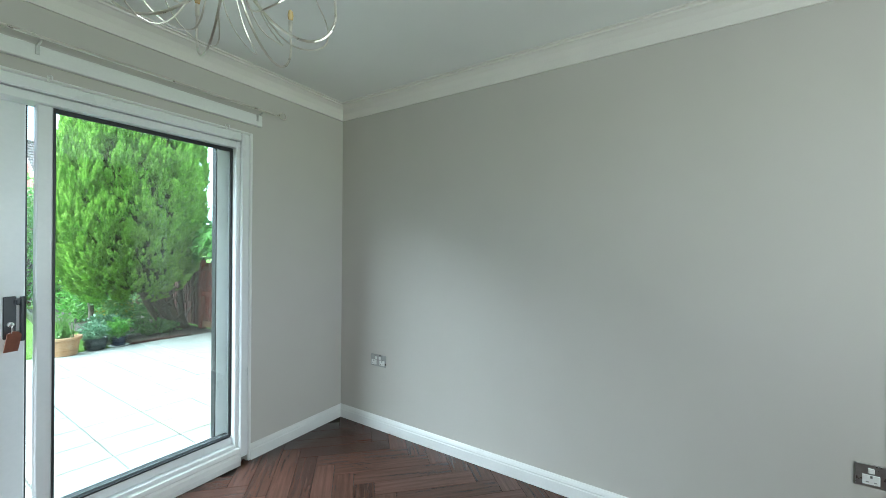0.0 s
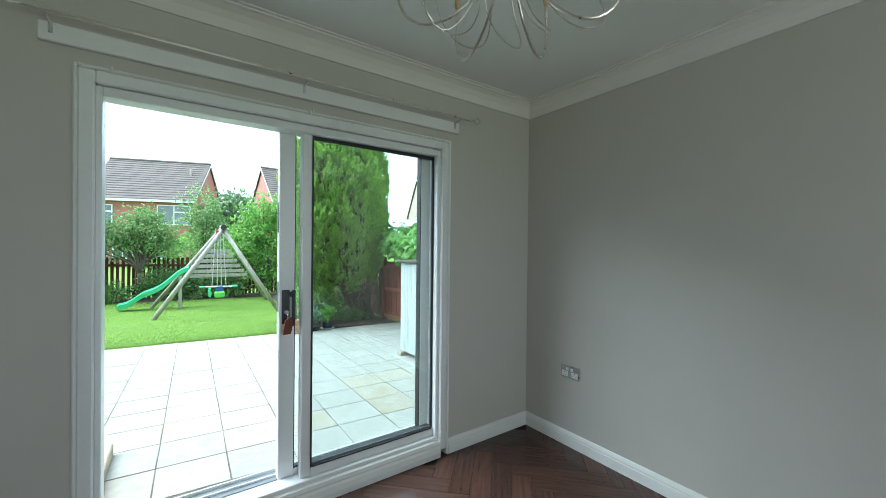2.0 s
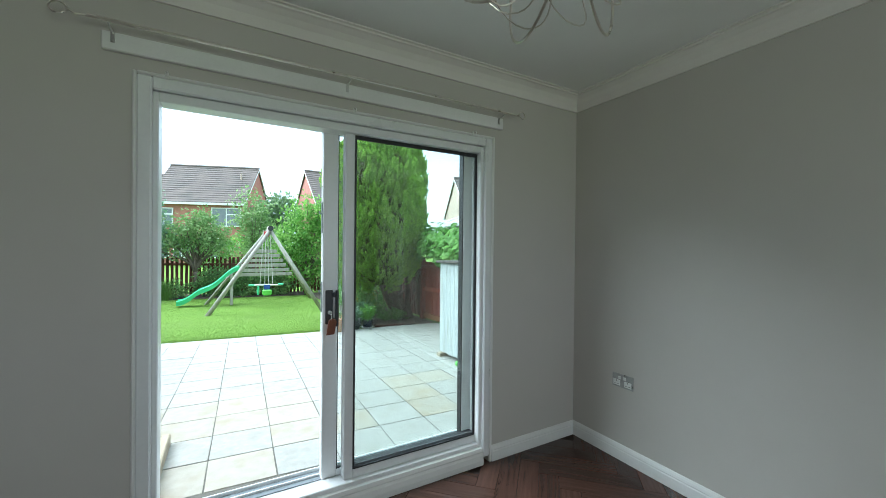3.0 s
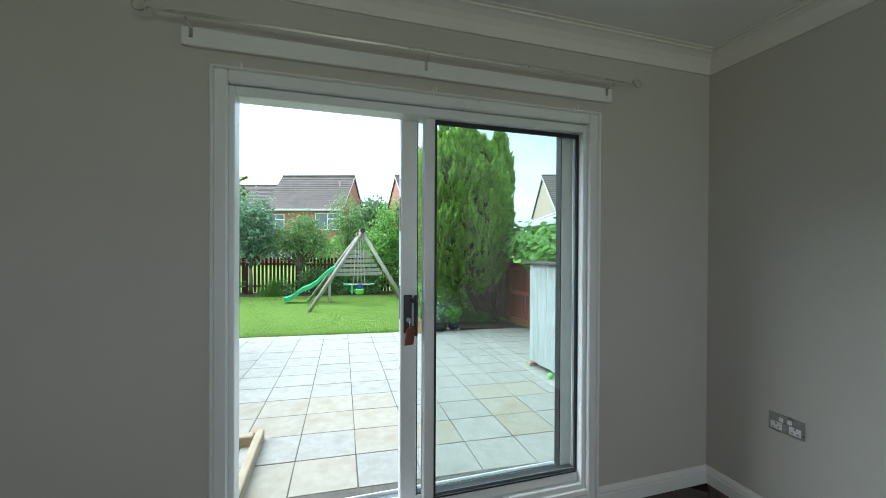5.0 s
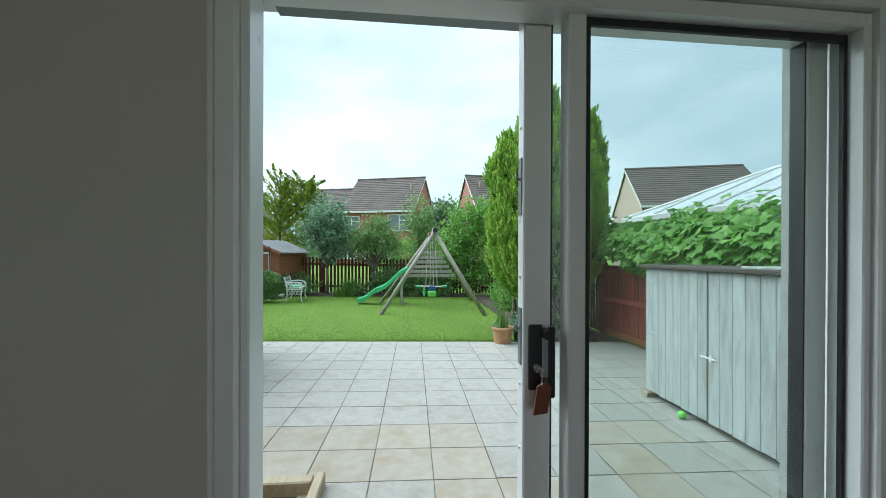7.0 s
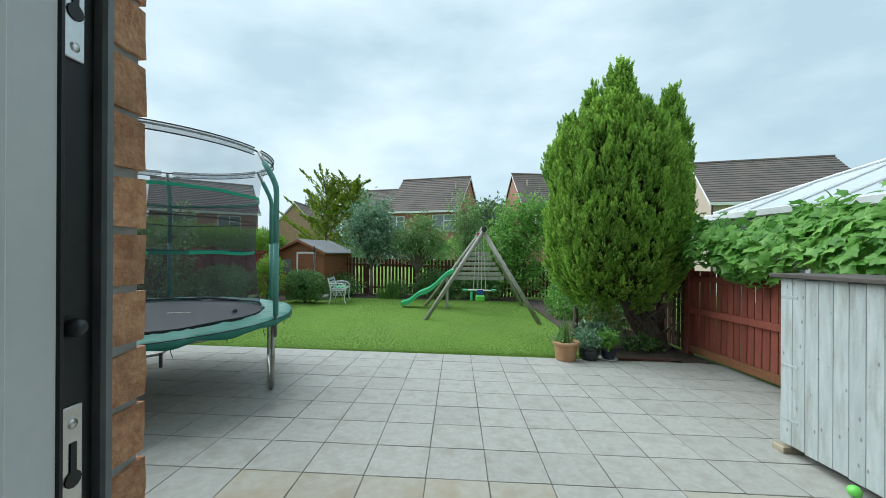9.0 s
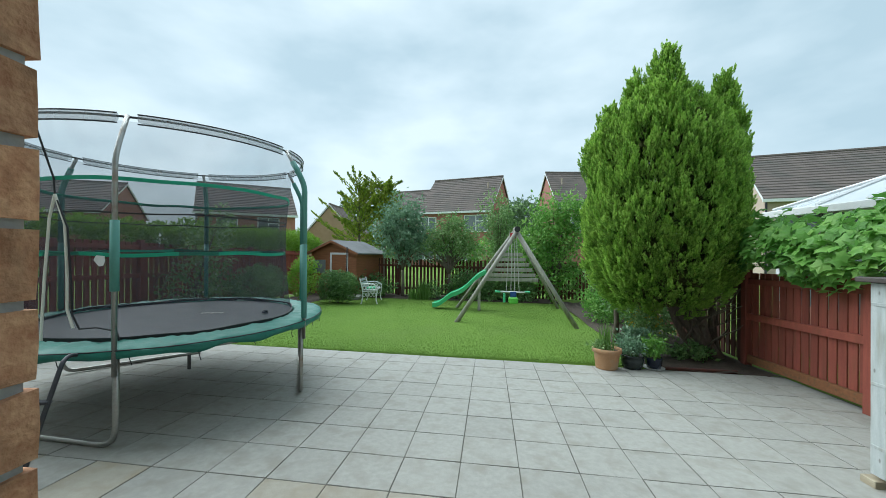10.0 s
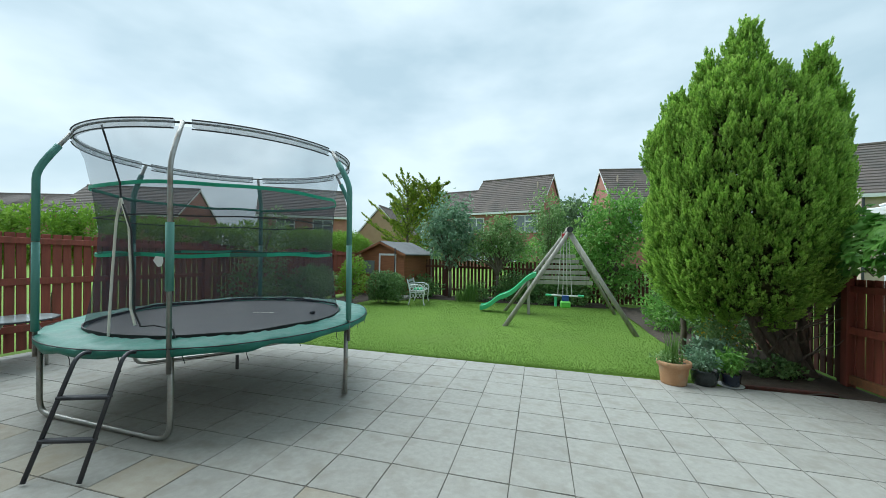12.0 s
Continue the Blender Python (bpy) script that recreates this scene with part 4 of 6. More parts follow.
pad = part("safety_pad", bm, M_PAD, tr, "creased green vinyl safety pad", smooth=True)
part("pad_seam", tube(bmesh.new(), ring(1.512, PADZ + 0.002, 120, 0.006), 0.0045, 6, closed=True), M_CORD, pad, "black stitched seam")
for k in range(22):
    bm = bmesh.new()
    a = 2 * math.pi * k / 22 + 0.1
    l = 0.05 + 0.07 * ((k * 7) % 5) / 5
    tube(bm, [(1.50 * math.cos(a), 1.50 * math.sin(a), PADZ - 0.05), (1.49 * math.cos(a + 0.004), 1.49 * math.sin(a + 0.004), PADZ - 0.05 - l * 0.5), (1.495 * math.cos(a + 0.012), 1.495 * math.sin(a + 0.012), PADZ - 0.05 - l)], 0.003, 5)
    part("pad_tie", bm, M_CORD, pad)
part("jumping_bed", lathe(bmesh.new(), [(0, PADZ - 0.012), (0.7, PADZ - 0.008), (1.22, PADZ - 0.002), (1.22, PADZ - 0.007), (0, PADZ - 0.017)], 64), M_MAT, tr, "black woven jumping bed")
bm = bmesh.new()
for k in range(7):
    box(bm, -0.13 + k * 0.035, -0.102 + k * 0.035, -0.02 + 0.008 * (k % 3), 0.012 + 0.006 * (k % 2), PADZ - 0.006, PADZ - 0.0045, m=pose(0.25, 0.25, 0, 0, 0, 12))
part("printed_bars", bm, M_PALE, tr, "worn pale printing on the bed")


def net(name, zs, rs, material, label, sag=0.0):
    v, f, n = [], [], 96
    for z, r in zip(zs, rs):
        for k in range(n):
            a = 2 * math.pi * k / n
            rr = r * (1 - 0.035 * (0.5 - 0.5 * math.cos(6 * (a - HEX[0]))) * (0.6 + 0.4 * math.sin(3.1 * z))) + 0.012 * noise.noise(Vector((math.cos(a) * 5, math.sin(a) * 5, z * 3)))
            v.append((rr * math.cos(a), rr * math.sin(a), z))
    for i in range(len(zs) - 1):
        for k in range(n):
            f.append((i * n + k, i * n + (k + 1) % n, (i + 1) * n + (k + 1) % n, (i + 1) * n + k))
    ob = part(name, arrays(v, f), material, tr, label)
    for p in ob.data.polygons:
        p.use_smooth = True
    return ob


ZB = RIMZ - 0.45
net("safety_net", [PADZ + 0.0, PADZ + 0.25, PADZ + 0.6, PADZ + 0.9, ZB], [1.21, 1.16, 1.115, 1.11, 1.155], M_NET, "dark mesh safety net")
net("upper_net", [ZB, ZB + 0.25, RIMZ - 0.03], [1.155, 1.20, 1.275], M_NETU, "pale upper band of the safety net")


def hoop(r, z, hgt, name, material, label, wob=0.02):
    v, f, n = [], [], 96
    for k in range(n):
        a = 2 * math.pi * k / n
        rr = r * (1 - 0.035 * (0.5 - 0.5 * math.cos(6 * (a - HEX[0]))) * 0.8) + 0.008
        zz = z + wob * noise.noise(Vector((math.cos(a) * 2.5, math.sin(a) * 2.5, z)))
        for dr, dz in ((0, -hgt / 2), (0.008, -hgt / 2), (0.008, hgt / 2), (0, hgt / 2)):
            v.append(((rr + dr) * math.cos(a), (rr + dr) * math.sin(a), zz + dz))
    for k in range(n):
        for i in range(4):
            f.append((k * 4 + i, k * 4 + (i + 1) % 4, ((k + 1) % n) * 4 + (i + 1) % 4, ((k + 1) % n) * 4 + i))
    return part(name, arrays(v, f), material, tr, label)


hoop(1.16, ZB, 0.03, "net_band", M_BAND, "green webbing band round the net")
hoop(1.115, PADZ + 0.67, 0.03, "net_band", M_BAND, "green webbing band round the net")
hoop(1.125, ZB - 0.26, 0.012, "net_seam", M_CORD, "black seam round the net")
hoop(1.20, PADZ + 0.02, 0.03, "net_hem", M_CORD, "black hem of the net at the bed")
# padded top rim between the poles
for k in range(6):
    a0, a1 = HEX[k] + 0.05, HEX[(k + 1) % 6] - 0.05 + (2 * math.pi if k == 5 else 0)
    pts = [(1.285 * math.cos(a), 1.285 * math.sin(a), RIMZ) for a in (a0 + (a1 - a0) * i / 14 for i in range(15))]
    bm = bmesh.new()
    rows = []
    for i, (x, y, z) in enumerate(pts):
        k1, k2 = (0.987, 0.05) if 0 < i < 14 else (0.99, 0.03)
        wave = 0.004 * math.sin(i * 2.3 + k)
        rows.append([bm.verts.new((x * u, y * u, z + v)) for u, v in ((1.008, 0.022 + wave), (1.012, -0.01), (1.004, -k2 - wave), (k1, -k2), (k1 - 0.004, -0.01), (k1, 0.022))])
    for a, b in zip(rows, rows[1:]):
        for i in range(6):
            bm.faces.new((a[i], a[(i + 1) % 6], b[(i + 1) % 6], b[i]))
    bm.faces.new(rows[0])
    bm.faces.new(rows[-1][::-1])
    sleeve = part("rim_sleeve", bm, M_RIBBON, tr, "pale translucent mesh sleeve round the rim", smooth=True)
    for u, v in ((1.010, 0.022), (1.006, -0.05)):
        part("sleeve_edge", tube(bmesh.new(), [(x * u, y * u, z + v) for x, y, z in pts], 0.0055, 6), M_CORD, sleeve, "black bound edge")
part("rim_rod", tube(bmesh.new(), ring(1.285, RIMZ), 0.009, 6, closed=True), M_CORD, tr)
# poles, sleeves and legs
for k, a in enumerate(HEX):
    c, s = math.cos(a), math.sin(a)
    q = Vector((c, s, 0))
    pts = [q * 1.50 + Vector((0, 0, PADZ - 0.18)), q * 1.50 + Vector((0, 0, RIMZ - 0.42))] + bez(q * 1.50 + Vector((0, 0, RIMZ - 0.42)), q * 1.50 + Vector((0, 0, RIMZ - 0.33)), q * 1.46 + Vector((0, 0, RIMZ - 0.26)), q * 1.29 + Vector((0, 0, RIMZ + 0.005)), 6)[1:]
    pole = part("pole", tube(bmesh.new(), pts, 0.0175, 10), M_GALV, tr, "steel net pole bent inwards at the top", smooth=True)
    if k == 0:
        sl = [[q * 1.5 + Vector((0, 0, PADZ + 0.42)), q * 1.5 + Vector((0, 0, PADZ + 0.92))]]
    else:
        sl = [[q * 1.5 + Vector((0, 0, PADZ + 0.03)), q * 1.5 + Vector((0, 0, PADZ + 0.77))], [q * 1.5 + Vector((0, 0, PADZ + 0.775)), *pts[1:-1]]]
    for p in sl:
        part("foam_sleeve", tube(bmesh.new(), p, 0.028, 12), M_FOAM, pole, "green foam sleeve", smooth=True)
for k in (0, 2, 4):
    a, b = HEX[k], HEX[(k + 5) % 6]
    qa, qb = Vector((math.cos(a), math.sin(a), 0)) * 1.47, Vector((math.cos(b), math.sin(b), 0)) * 1.47
    da = (qb - qa).normalized()
    low = lambda p: gz(TC[0] + p.x, TC[1] + p.y) - TG + 0.022
    pts = [qa + Vector((0, 0, PADZ - 0.05)), qa + Vector((0, 0, low(qa) + 0.14))] + bez(qa + Vector((0, 0, low(qa) + 0.14)), qa + Vector((0, 0, low(qa) + 0.03)), qa + da * 0.05 + Vector((0, 0, low(qa))), qa + da * 0.16 + Vector((0, 0, low(qa))), 6)[1:]
    pts += bez(qb - da * 0.16 + Vector((0, 0, low(qb))), qb - da * 0.05 + Vector((0, 0, low(qb))), qb + Vector((0, 0, low(qb) + 0.03)), qb + Vector((0, 0, low(qb) + 0.14)), 6) + [qb + Vector((0, 0, PADZ - 0.05))]
    part("leg", tube(bmesh.new(), pts, 0.021, 10), M_GALV, tr, "bent steel tube leg", smooth=True)
# entrance slit: zip tapes and cords
bm, bm2 = bmesh.new(), bmesh.new()
ae = radians(-91)


def on_net(da, z, out=0.035):
    t = (z - PADZ) / (ZB - PADZ)
    r = 1.21 - 0.19 * t + 0.14 * t * t + out
    r *= 1 - 0.02 * (0.5 - 0.5 * math.cos(6 * (ae + da - HEX[0])))
    return (r * math.cos(ae + da), r * math.sin(ae + da), z)


tube(bm, [on_net(0.0, PADZ + 1.13), on_net(-0.05, PADZ + 0.95), on_net(-0.075, PADZ + 0.5), on_net(-0.06, PADZ + 0.2), on_net(-0.04, PADZ + 0.02)], 0.010, 6)
tube(bm, [on_net(0.0, PADZ + 1.13), on_net(0.07, PADZ + 0.9), on_net(0.10, PADZ + 0.5), on_net(0.12, PADZ + 0.25), on_net(0.17, PADZ + 0.12)], 0.010, 6)
part("zip_tape", bm, M_PALE, tr, "pale tape along the open net entrance")
tube(bm2, [on_net(-0.06, RIMZ - 0.01, 0.08), on_net(-0.02, ZB, 0.02), on_net(0.0, PADZ + 1.13, 0.036), on_net(0.09, PADZ + 0.88, 0.036), on_net(0.125, PADZ + 0.5, 0.036), on_net(0.15, PADZ + 0.22, 0.03), on_net(0.2, PADZ + 0.11, 0.02), on_net(0.3, PADZ + 0.12, 0.02), on_net(0.42, PADZ + 0.09, 0.03), on_net(0.44, PADZ + 0.02, 0.03)], 0.007, 6)
part("entrance_cord", bm2, M_CORD, tr, "black cord along the net entrance")
part("torn_label", prism(bmesh.new(), [(-0.05, 0.0), (-0.01, -0.05), (0.02, -0.045), (0.035, -0.01), (0.03, 0.03), (-0.03, 0.035)], "y", -0.002, 0.002), M_WPLAS, tr, "torn white label", m=Matrix.Translation(on_net(0.30, PADZ + 0.63, 0.02)) @ pose(0, 0, 0, 0, 0, 10))
bm = lathe(bmesh.new(), [(0, 0), (0.03, 0.002), (0.032, 0.02), (0.018, 0.035), (0, 0.036)], 12, Matrix.Translation((0.85, 0.3, PADZ)))
part("pad_buckle", bm, M_LADDER, tr)
part("strap_clip", boxed(1.05, 1.075, -1.1, -1.085, PADZ - 0.19, PADZ - 0.08, bevel=0.004), M_CORD, tr, "black hanging strap clip")

# ladder leaning on the trampoline
lad = thing("ladder", "dark grey steel two-step ladder leaning on the trampoline", "ladder")
feet = [Vector((-4.76, 1.92, 0)), Vector((-5.06, 1.83, 0))]
tops = [Vector((-4.83, 2.20, 0.53)), Vector((-5.11, 2.11, 0.53))]
for f, t in zip(feet, tops):
    f.z = gz(f.x, f.y) + 0.014
    d = (t - f).normalized()
    part("ladder_rail", tube(bmesh.new(), [f, t] + bez(t, t + d * 0.05, t + d * 0.05 + Vector((-0.03, 0.06, 0.02)), t + Vector((-0.03, 0.12, 0.045)), 6)[1:], 0.0135, 8), M_LADDER, lad, smooth=True)
for u in (0.34, 0.70):
    a, b = feet[0].lerp(tops[0], u), feet[1].lerp(tops[1], u)
    d = (b - a).normalized()
    bm = boxed(-0.01, (b - a).length + 0.01, -0.022, 0.022, -0.012, 0.012, bevel=0.006)
    part("step", bm, M_LADDER, lad, "flat steel tread", m=Matrix.Translation(a) @ pose(0, 0, 0, 0, 0, math.degrees(math.atan2(d.y, d.x))))

# glass garden table beside the fence
tb = thing("garden_table", "glass-topped garden table with curved grey metal legs", "table", pose(-8.02, 3.42, gz(-8.02, 3.42)))
part("tabletop", lathe(bmesh.new(), [(0, 0.56), (0.34, 0.56), (0.352, 0.552), (0.352, 0.545), (0, 0.545)], 40), M_TABLE, tb, "frosted glass top")
part("top_rim", tube(bmesh.new(), ring(0.35, 0.55, 40), 0.011, 8, closed=True), M_LADDER, tb)
for k in range(4):
    a = radians(20 + 90 * k)
    q = Vector((math.cos(a), math.sin(a), 0))
    part("leg", tube(bmesh.new(), bez(q * 0.14 + Vector((0, 0, 0.54)), q * 0.24 + Vector((0, 0, 0.50)), q * 0.31 + Vector((0, 0, 0.3)), q * 0.31 + Vector((0, 0, 0.0)), 10), 0.016, 8), M_GALV, tb, smooth=True)

# ---- white store cupboard ----
cab = thing("storage_cupboard", "low weathered white-painted timber storage cupboard on the patio", "cupboard", tilt(0.425, 2.79, 0, 0))
CL, CH, CD = 1.85, 1.335, 0.72
bm = bmesh.new()
box(bm, 0.02, CD, -CL, -0.0, 0.10, CH, 0.003)
part("carcass", bm, M_WHITEW, cab)
part("top_board", boxed(-0.05, CD + 0.03, -CL - 0.04, 0.05, CH, CH + 0.034, bevel=0.006), M_DARKW, cab, "dark weathered top board")
for y in (-0.02, -CL + 0.12):
    part("foot_block", boxed(-0.03, CD - 0.03, y - 0.05, y + 0.05, 0, 0.10 if y < -0.5 else 0.05, bevel=0.004), M_SLEEP, cab, "rough timber foot block")
for y0, y1, n in ((-0.005, -0.80, 8), (-0.815, -CL, 9)):
    dr = part("cupboard_door", boxed(0.012, 0.02, y1 + 0.004, y0 - 0.004, 0.09, CH - 0.012), M_WHITEW, cab, "white boarded door")
    w = (y0 - y1) / n
    me = finish(boxed(-0.012, 0.0, -w + 0.0012, -0.0012, 0.075, CH - 0.004, bevel=0.002))
    me.materials.append(M_WHITEW)
    for k in range(n):
        part("board", me, None, dr, m=pose(0.012, y0 - k * w, 0.004 * math.sin(k * 2.1 + y0)))
bm = bmesh.new()
box(bm, -0.014, 0.0, -0.90, -0.74, 0.605, 0.617, 0.002)
box(bm, -0.010, 0.0, -0.86, -0.83, 0.59, 0.632, 0.002)
part("bolt", bm, M_WMETAL, cab, "white painted bolt")
for z in (0.25, 0.66, 1.18):
    bm = boxed(-0.004, 0.001, -0.15, -0.012, z, z + 0.022, bevel=0.002)
    part("hinge", bm, M_WHITEW, cab, "white painted strap hinge")
bm = boxed(-0.03, 0.30, -1.55, -1.15, CH + 0.035, CH + 0.055, bevel=0.004)
tagged(part("loose_board", bm, M_WHITEW, m=tilt(0.425, 2.79, 0.0, 0) @ pose(0, 0, 0.0)), "loose white painted board lying on the cupboard", "board")
tagged(part("ball", lathe(bmesh.new(), [(0.036 * math.sin(math.pi * k / 12), 0.036 - 0.036 * math.cos(math.pi * k / 12)) for k in range(13)], 20), M_LIME, m=tilt(0.37, 2.20, 0.0), smooth=True), "small lime-green ball on the patio beside the cupboard", "ball")

# ---- swing set with slide ----
SWZ = lambda x, y: gz(x, y)
apexf, apexb = Vector((-1.26, 9.25, 1.78)), Vector((-1.36, 9.75, 1.80))
sw = thing("swing_set", "silvered round-timber A-frame swing with boarded side", "swing")
legs = [((-2.69, 8.65), apexf + Vector((0.05, 0, 0.04)), 0.05), ((-0.01, 8.48), apexf + Vector((-0.05, 0.03, 0.04)), 0.05), ((0.30, 12.0), Vector((-1.14, 11.18, 1.9)), 0.045), ((-2.85, 11.3), Vector((-1.10, 11.15, 1.9)), 0.045)]
for (x, y), top, r in legs:
    foot = Vector((x, y, gz(x, y) - 0.05))
    part("leg", tube(bmesh.new(), [foot, foot.lerp(top, 0.5), top], [r * 1.05, r, r * 0.95], 10), M_GREYW, sw, "weathered round pole leg", smooth=True)
part("beam", tube(bmesh.new(), [apexf + Vector((0, -0.12, -0.02)), Vector((-1.11, 11.25, 1.88))], 0.05, 10), M_GREYW, sw, "round timber top beam", smooth=True)
part("apex_bracket", tube(bmesh.new(), [apexf + Vector((0, -0.14, 0.0)), apexf + Vector((0, -0.06, 0.0))], 0.07, 10), M_LADDER, sw, "dark metal apex bracket")
# side boards on the rear pair
for k, z in enumerate((0.42, 0.55, 0.70, 0.85, 1.00, 1.14)):
    hw = 0.26 + (1.30 - z) * 0.62
    part("side_board", boxed(-1.28 - hw, -1.28 + hw, 11.0, 11.03, z - 0.05, z + 0.05, bevel=0.006), M_GREYW, sw, "weathered horizontal board")
slide = thing("slide", "wavy green plastic slide running down from the swing frame", "slide")
bm = bmesh.new()
path = bez((-1.96, 10.95, 0.60), (-2.30, 10.95, 0.54), (-2.45, 10.95, 0.10), (-2.85, 10.95, -0.02), 10) + bez((-2.85, 10.95, -0.02), (-3.1, 10.95, -0.08), (-3.2, 10.95, -0.36), (-3.5, 10.95, -0.36), 10)[1:]
prof = [(-0.20, 0.10), (-0.17, 0.11), (-0.15, 0.0), (0.15, 0.0), (0.17, 0.11), (0.20, 0.10), (0.18, -0.03), (-0.18, -0.03)]
rows = [[bm.verts.new((p.x, p.y + u, p.z + v)) for u, v in prof] for p in path]
for a, b in zip(rows, rows[1:]):
    for i in range(len(prof)):
        bm.faces.new((a[i], a[(i + 1) % len(prof)], b[(i + 1) % len(prof)], b[i]))
bm.faces.new(rows[0])
bm.faces.new(rows[-1][::-1])
part("slide_bed", bm, M_GREENP, slide, smooth=False)
part("slide_support", boxed(-2.2, -2.12, 10.75, 11.15, gz(-2.2, 11), 0.46, bevel=0.005), M_GREYW, slide, "timber post under the slide top")
gl = thing("glider_seat", "blue and green plastic see-saw swing seat hung on pale ropes", "swing seat")
GP = Vector((-1.30, 9.9, 0))
for dx in (-0.16, -0.04, 0.06, 0.17):
    part("rope", tube(bmesh.new(), [GP + Vector((dx * 0.5, 0, 1.76)), GP + Vector((dx, 0, 0.22))], 0.009, 6), M_ROPE, gl, "pale rope")
part("hanger", boxed(GP.x - 0.07, GP.x + 0.07, GP.y - 0.04, GP.y + 0.04, 1.58, 1.72, bevel=0.01), M_REDP, gl, "red swing hanger")
part("cross_bar", tube(bmesh.new(), [GP + Vector((-0.40, 0, 0.20)), GP + Vector((0.40, 0, 0.18))], 0.02, 8), M_WMETAL, gl, "white cross bar")
for dx in (-0.40, 0.36):
    part("hand_grip", tube(bmesh.new(), [GP + Vector((dx - 0.05, 0, 0.20)), GP + Vector((dx + 0.09, 0, 0.19))], 0.028, 8), M_GREENP, gl, "green hand grip")
part("seat", boxed(GP.x - 0.10, GP.x + 0.14, GP.y - 0.10, GP.y + 0.10, -0.10, 0.06, bevel=0.03), M_LIME, gl, "green moulded seat")
part("seat_arm", boxed(GP.x - 0.06, GP.x + 0.10, GP.y - 0.03, GP.y + 0.03, 0.06, 0.20, bevel=0.01), M_BLUEP, gl, "blue seat bracket")
part("foot_peg", boxed(GP.x - 0.24, GP.x - 0.18, GP.y - 0.04, GP.y + 0.04, -0.08, 0.16, bevel=0.01), M_GREENP, gl)

# ---- pots ----
def pot(name, label, x, y, prof, material, soil_r, soil_z):
    t = thing(name, label, "plant pot", tilt(x, y))
    part("pot", lathe(bmesh.new(), prof, 32), material, t, smooth=True)
    part("soil", lathe(bmesh.new(), [(0, soil_z + 0.012), (soil_r, soil_z)], 24), M_SOIL, t, "dark potting soil")
    return t


p1 = pot("terracotta_pot", "large weathered terracotta pot with strap-leaved plant", -0.43, 5.33, [(0, 0), (0.135, 0), (0.14, 0.02), (0.165, 0.21), (0.168, 0.215), (0.186, 0.22), (0.19, 0.25), (0.188, 0.275), (0.176, 0.277), (0.17, 0.25), (0.165, 0.22)], M_TERRA, 0.168, 0.235)
p2 = pot("glazed_pot", "dark glazed pot with a low leafy plant", -0.07, 5.40, [(0, 0), (0.11, 0), (0.13, 0.03), (0.145, 0.12), (0.14, 0.165), (0.15, 0.17), (0.152, 0.185), (0.138, 0.186), (0.13, 0.16)], M_GLAZE, 0.133, 0.15)
p3 = pot("glazed_pot", "small navy glazed pot on a white saucer with a leafy plant", 0.22, 5.42, [(0, 0.02), (0.085, 0.02), (0.10, 0.06), (0.105, 0.14), (0.11, 0.155), (0.10, 0.157), (0.095, 0.13)], M_NAVY, 0.097, 0.135)
part("saucer", lathe(bmesh.new(), [(0, 0), (0.10, 0), (0.135, 0.016), (0.138, 0.02), (0.13, 0.021), (0.10, 0.012), (0, 0.012)], 28), M_SAUCER, p3, "white saucer")


def straps(rng, n, r, h, spread):
    v, f = [], []
    for k in range(n):
        a = rng.uniform(0, 2 * math.pi)
        q = rng.uniform(0, r)
        base = Vector((q * math.cos(a), q * math.sin(a), 0))
        b = rng.uniform(0, 2 * math.pi)
        out = Vector((math.cos(b), math.sin(b), 0)) * rng.uniform(0.1, 1) * spread
        hh, w = h * rng.uniform(0.5, 1), rng.uniform(0.004, 0.010)
        side = Vector((-math.sin(b), math.cos(b), 0)) * w
        i0 = len(v)
        for s in (0, 0.35, 0.7, 1):
            c = base + out * s * s + Vector((0, 0, hh * (s - 0.25 * s * s * spread / h)))
            ww = side * (1 - 0.85 * s)
            v += [tuple(c - ww), tuple(c + ww)]
        for s in range(3):
            f.append((i0 + 2 * s, i0 + 2 * s + 1, i0 + 2 * s + 3, i0 + 2 * s + 2))
    me = bpy.data.meshes.new("mesh")
    me.from_pydata(v, [], f)
    return me


rng = np.random.default_rng(21)
part("strap_leaves", straps(rng, 70, 0.11, 0.48, 0.16), L_REED, p1, "tall green strap leaves", m=pose(0, 0, 0.235))
pts, w = blob_points(rng, 260, (-0.06, 0, 0.30), (0.17, 0.15, 0.08), 0.2)
part("low_leaves", leaves_mesh(rng, pts, 0.03, outward=w), L_APPLE, p1)
pts, w = blob_points(rng, 420, (0.0, 0, 0.29), (0.17, 0.16, 0.14), 0.2)
part("leaves", leaves_mesh(rng, pts, 0.032, outward=w), L_OLIVE, p2)
part("strap_leaves", straps(rng, 22, 0.09, 0.2, 0.26), L_REED, p2, m=pose(0, 0, 0.15))
pts, w = blob_points(rng, 330, (0.0, 0, 0.30), (0.16, 0.15, 0.17), 0.2)
part("leaves", leaves_mesh(rng, pts, 0.04, outward=w, droop=0.2), L_FRESH, p3)


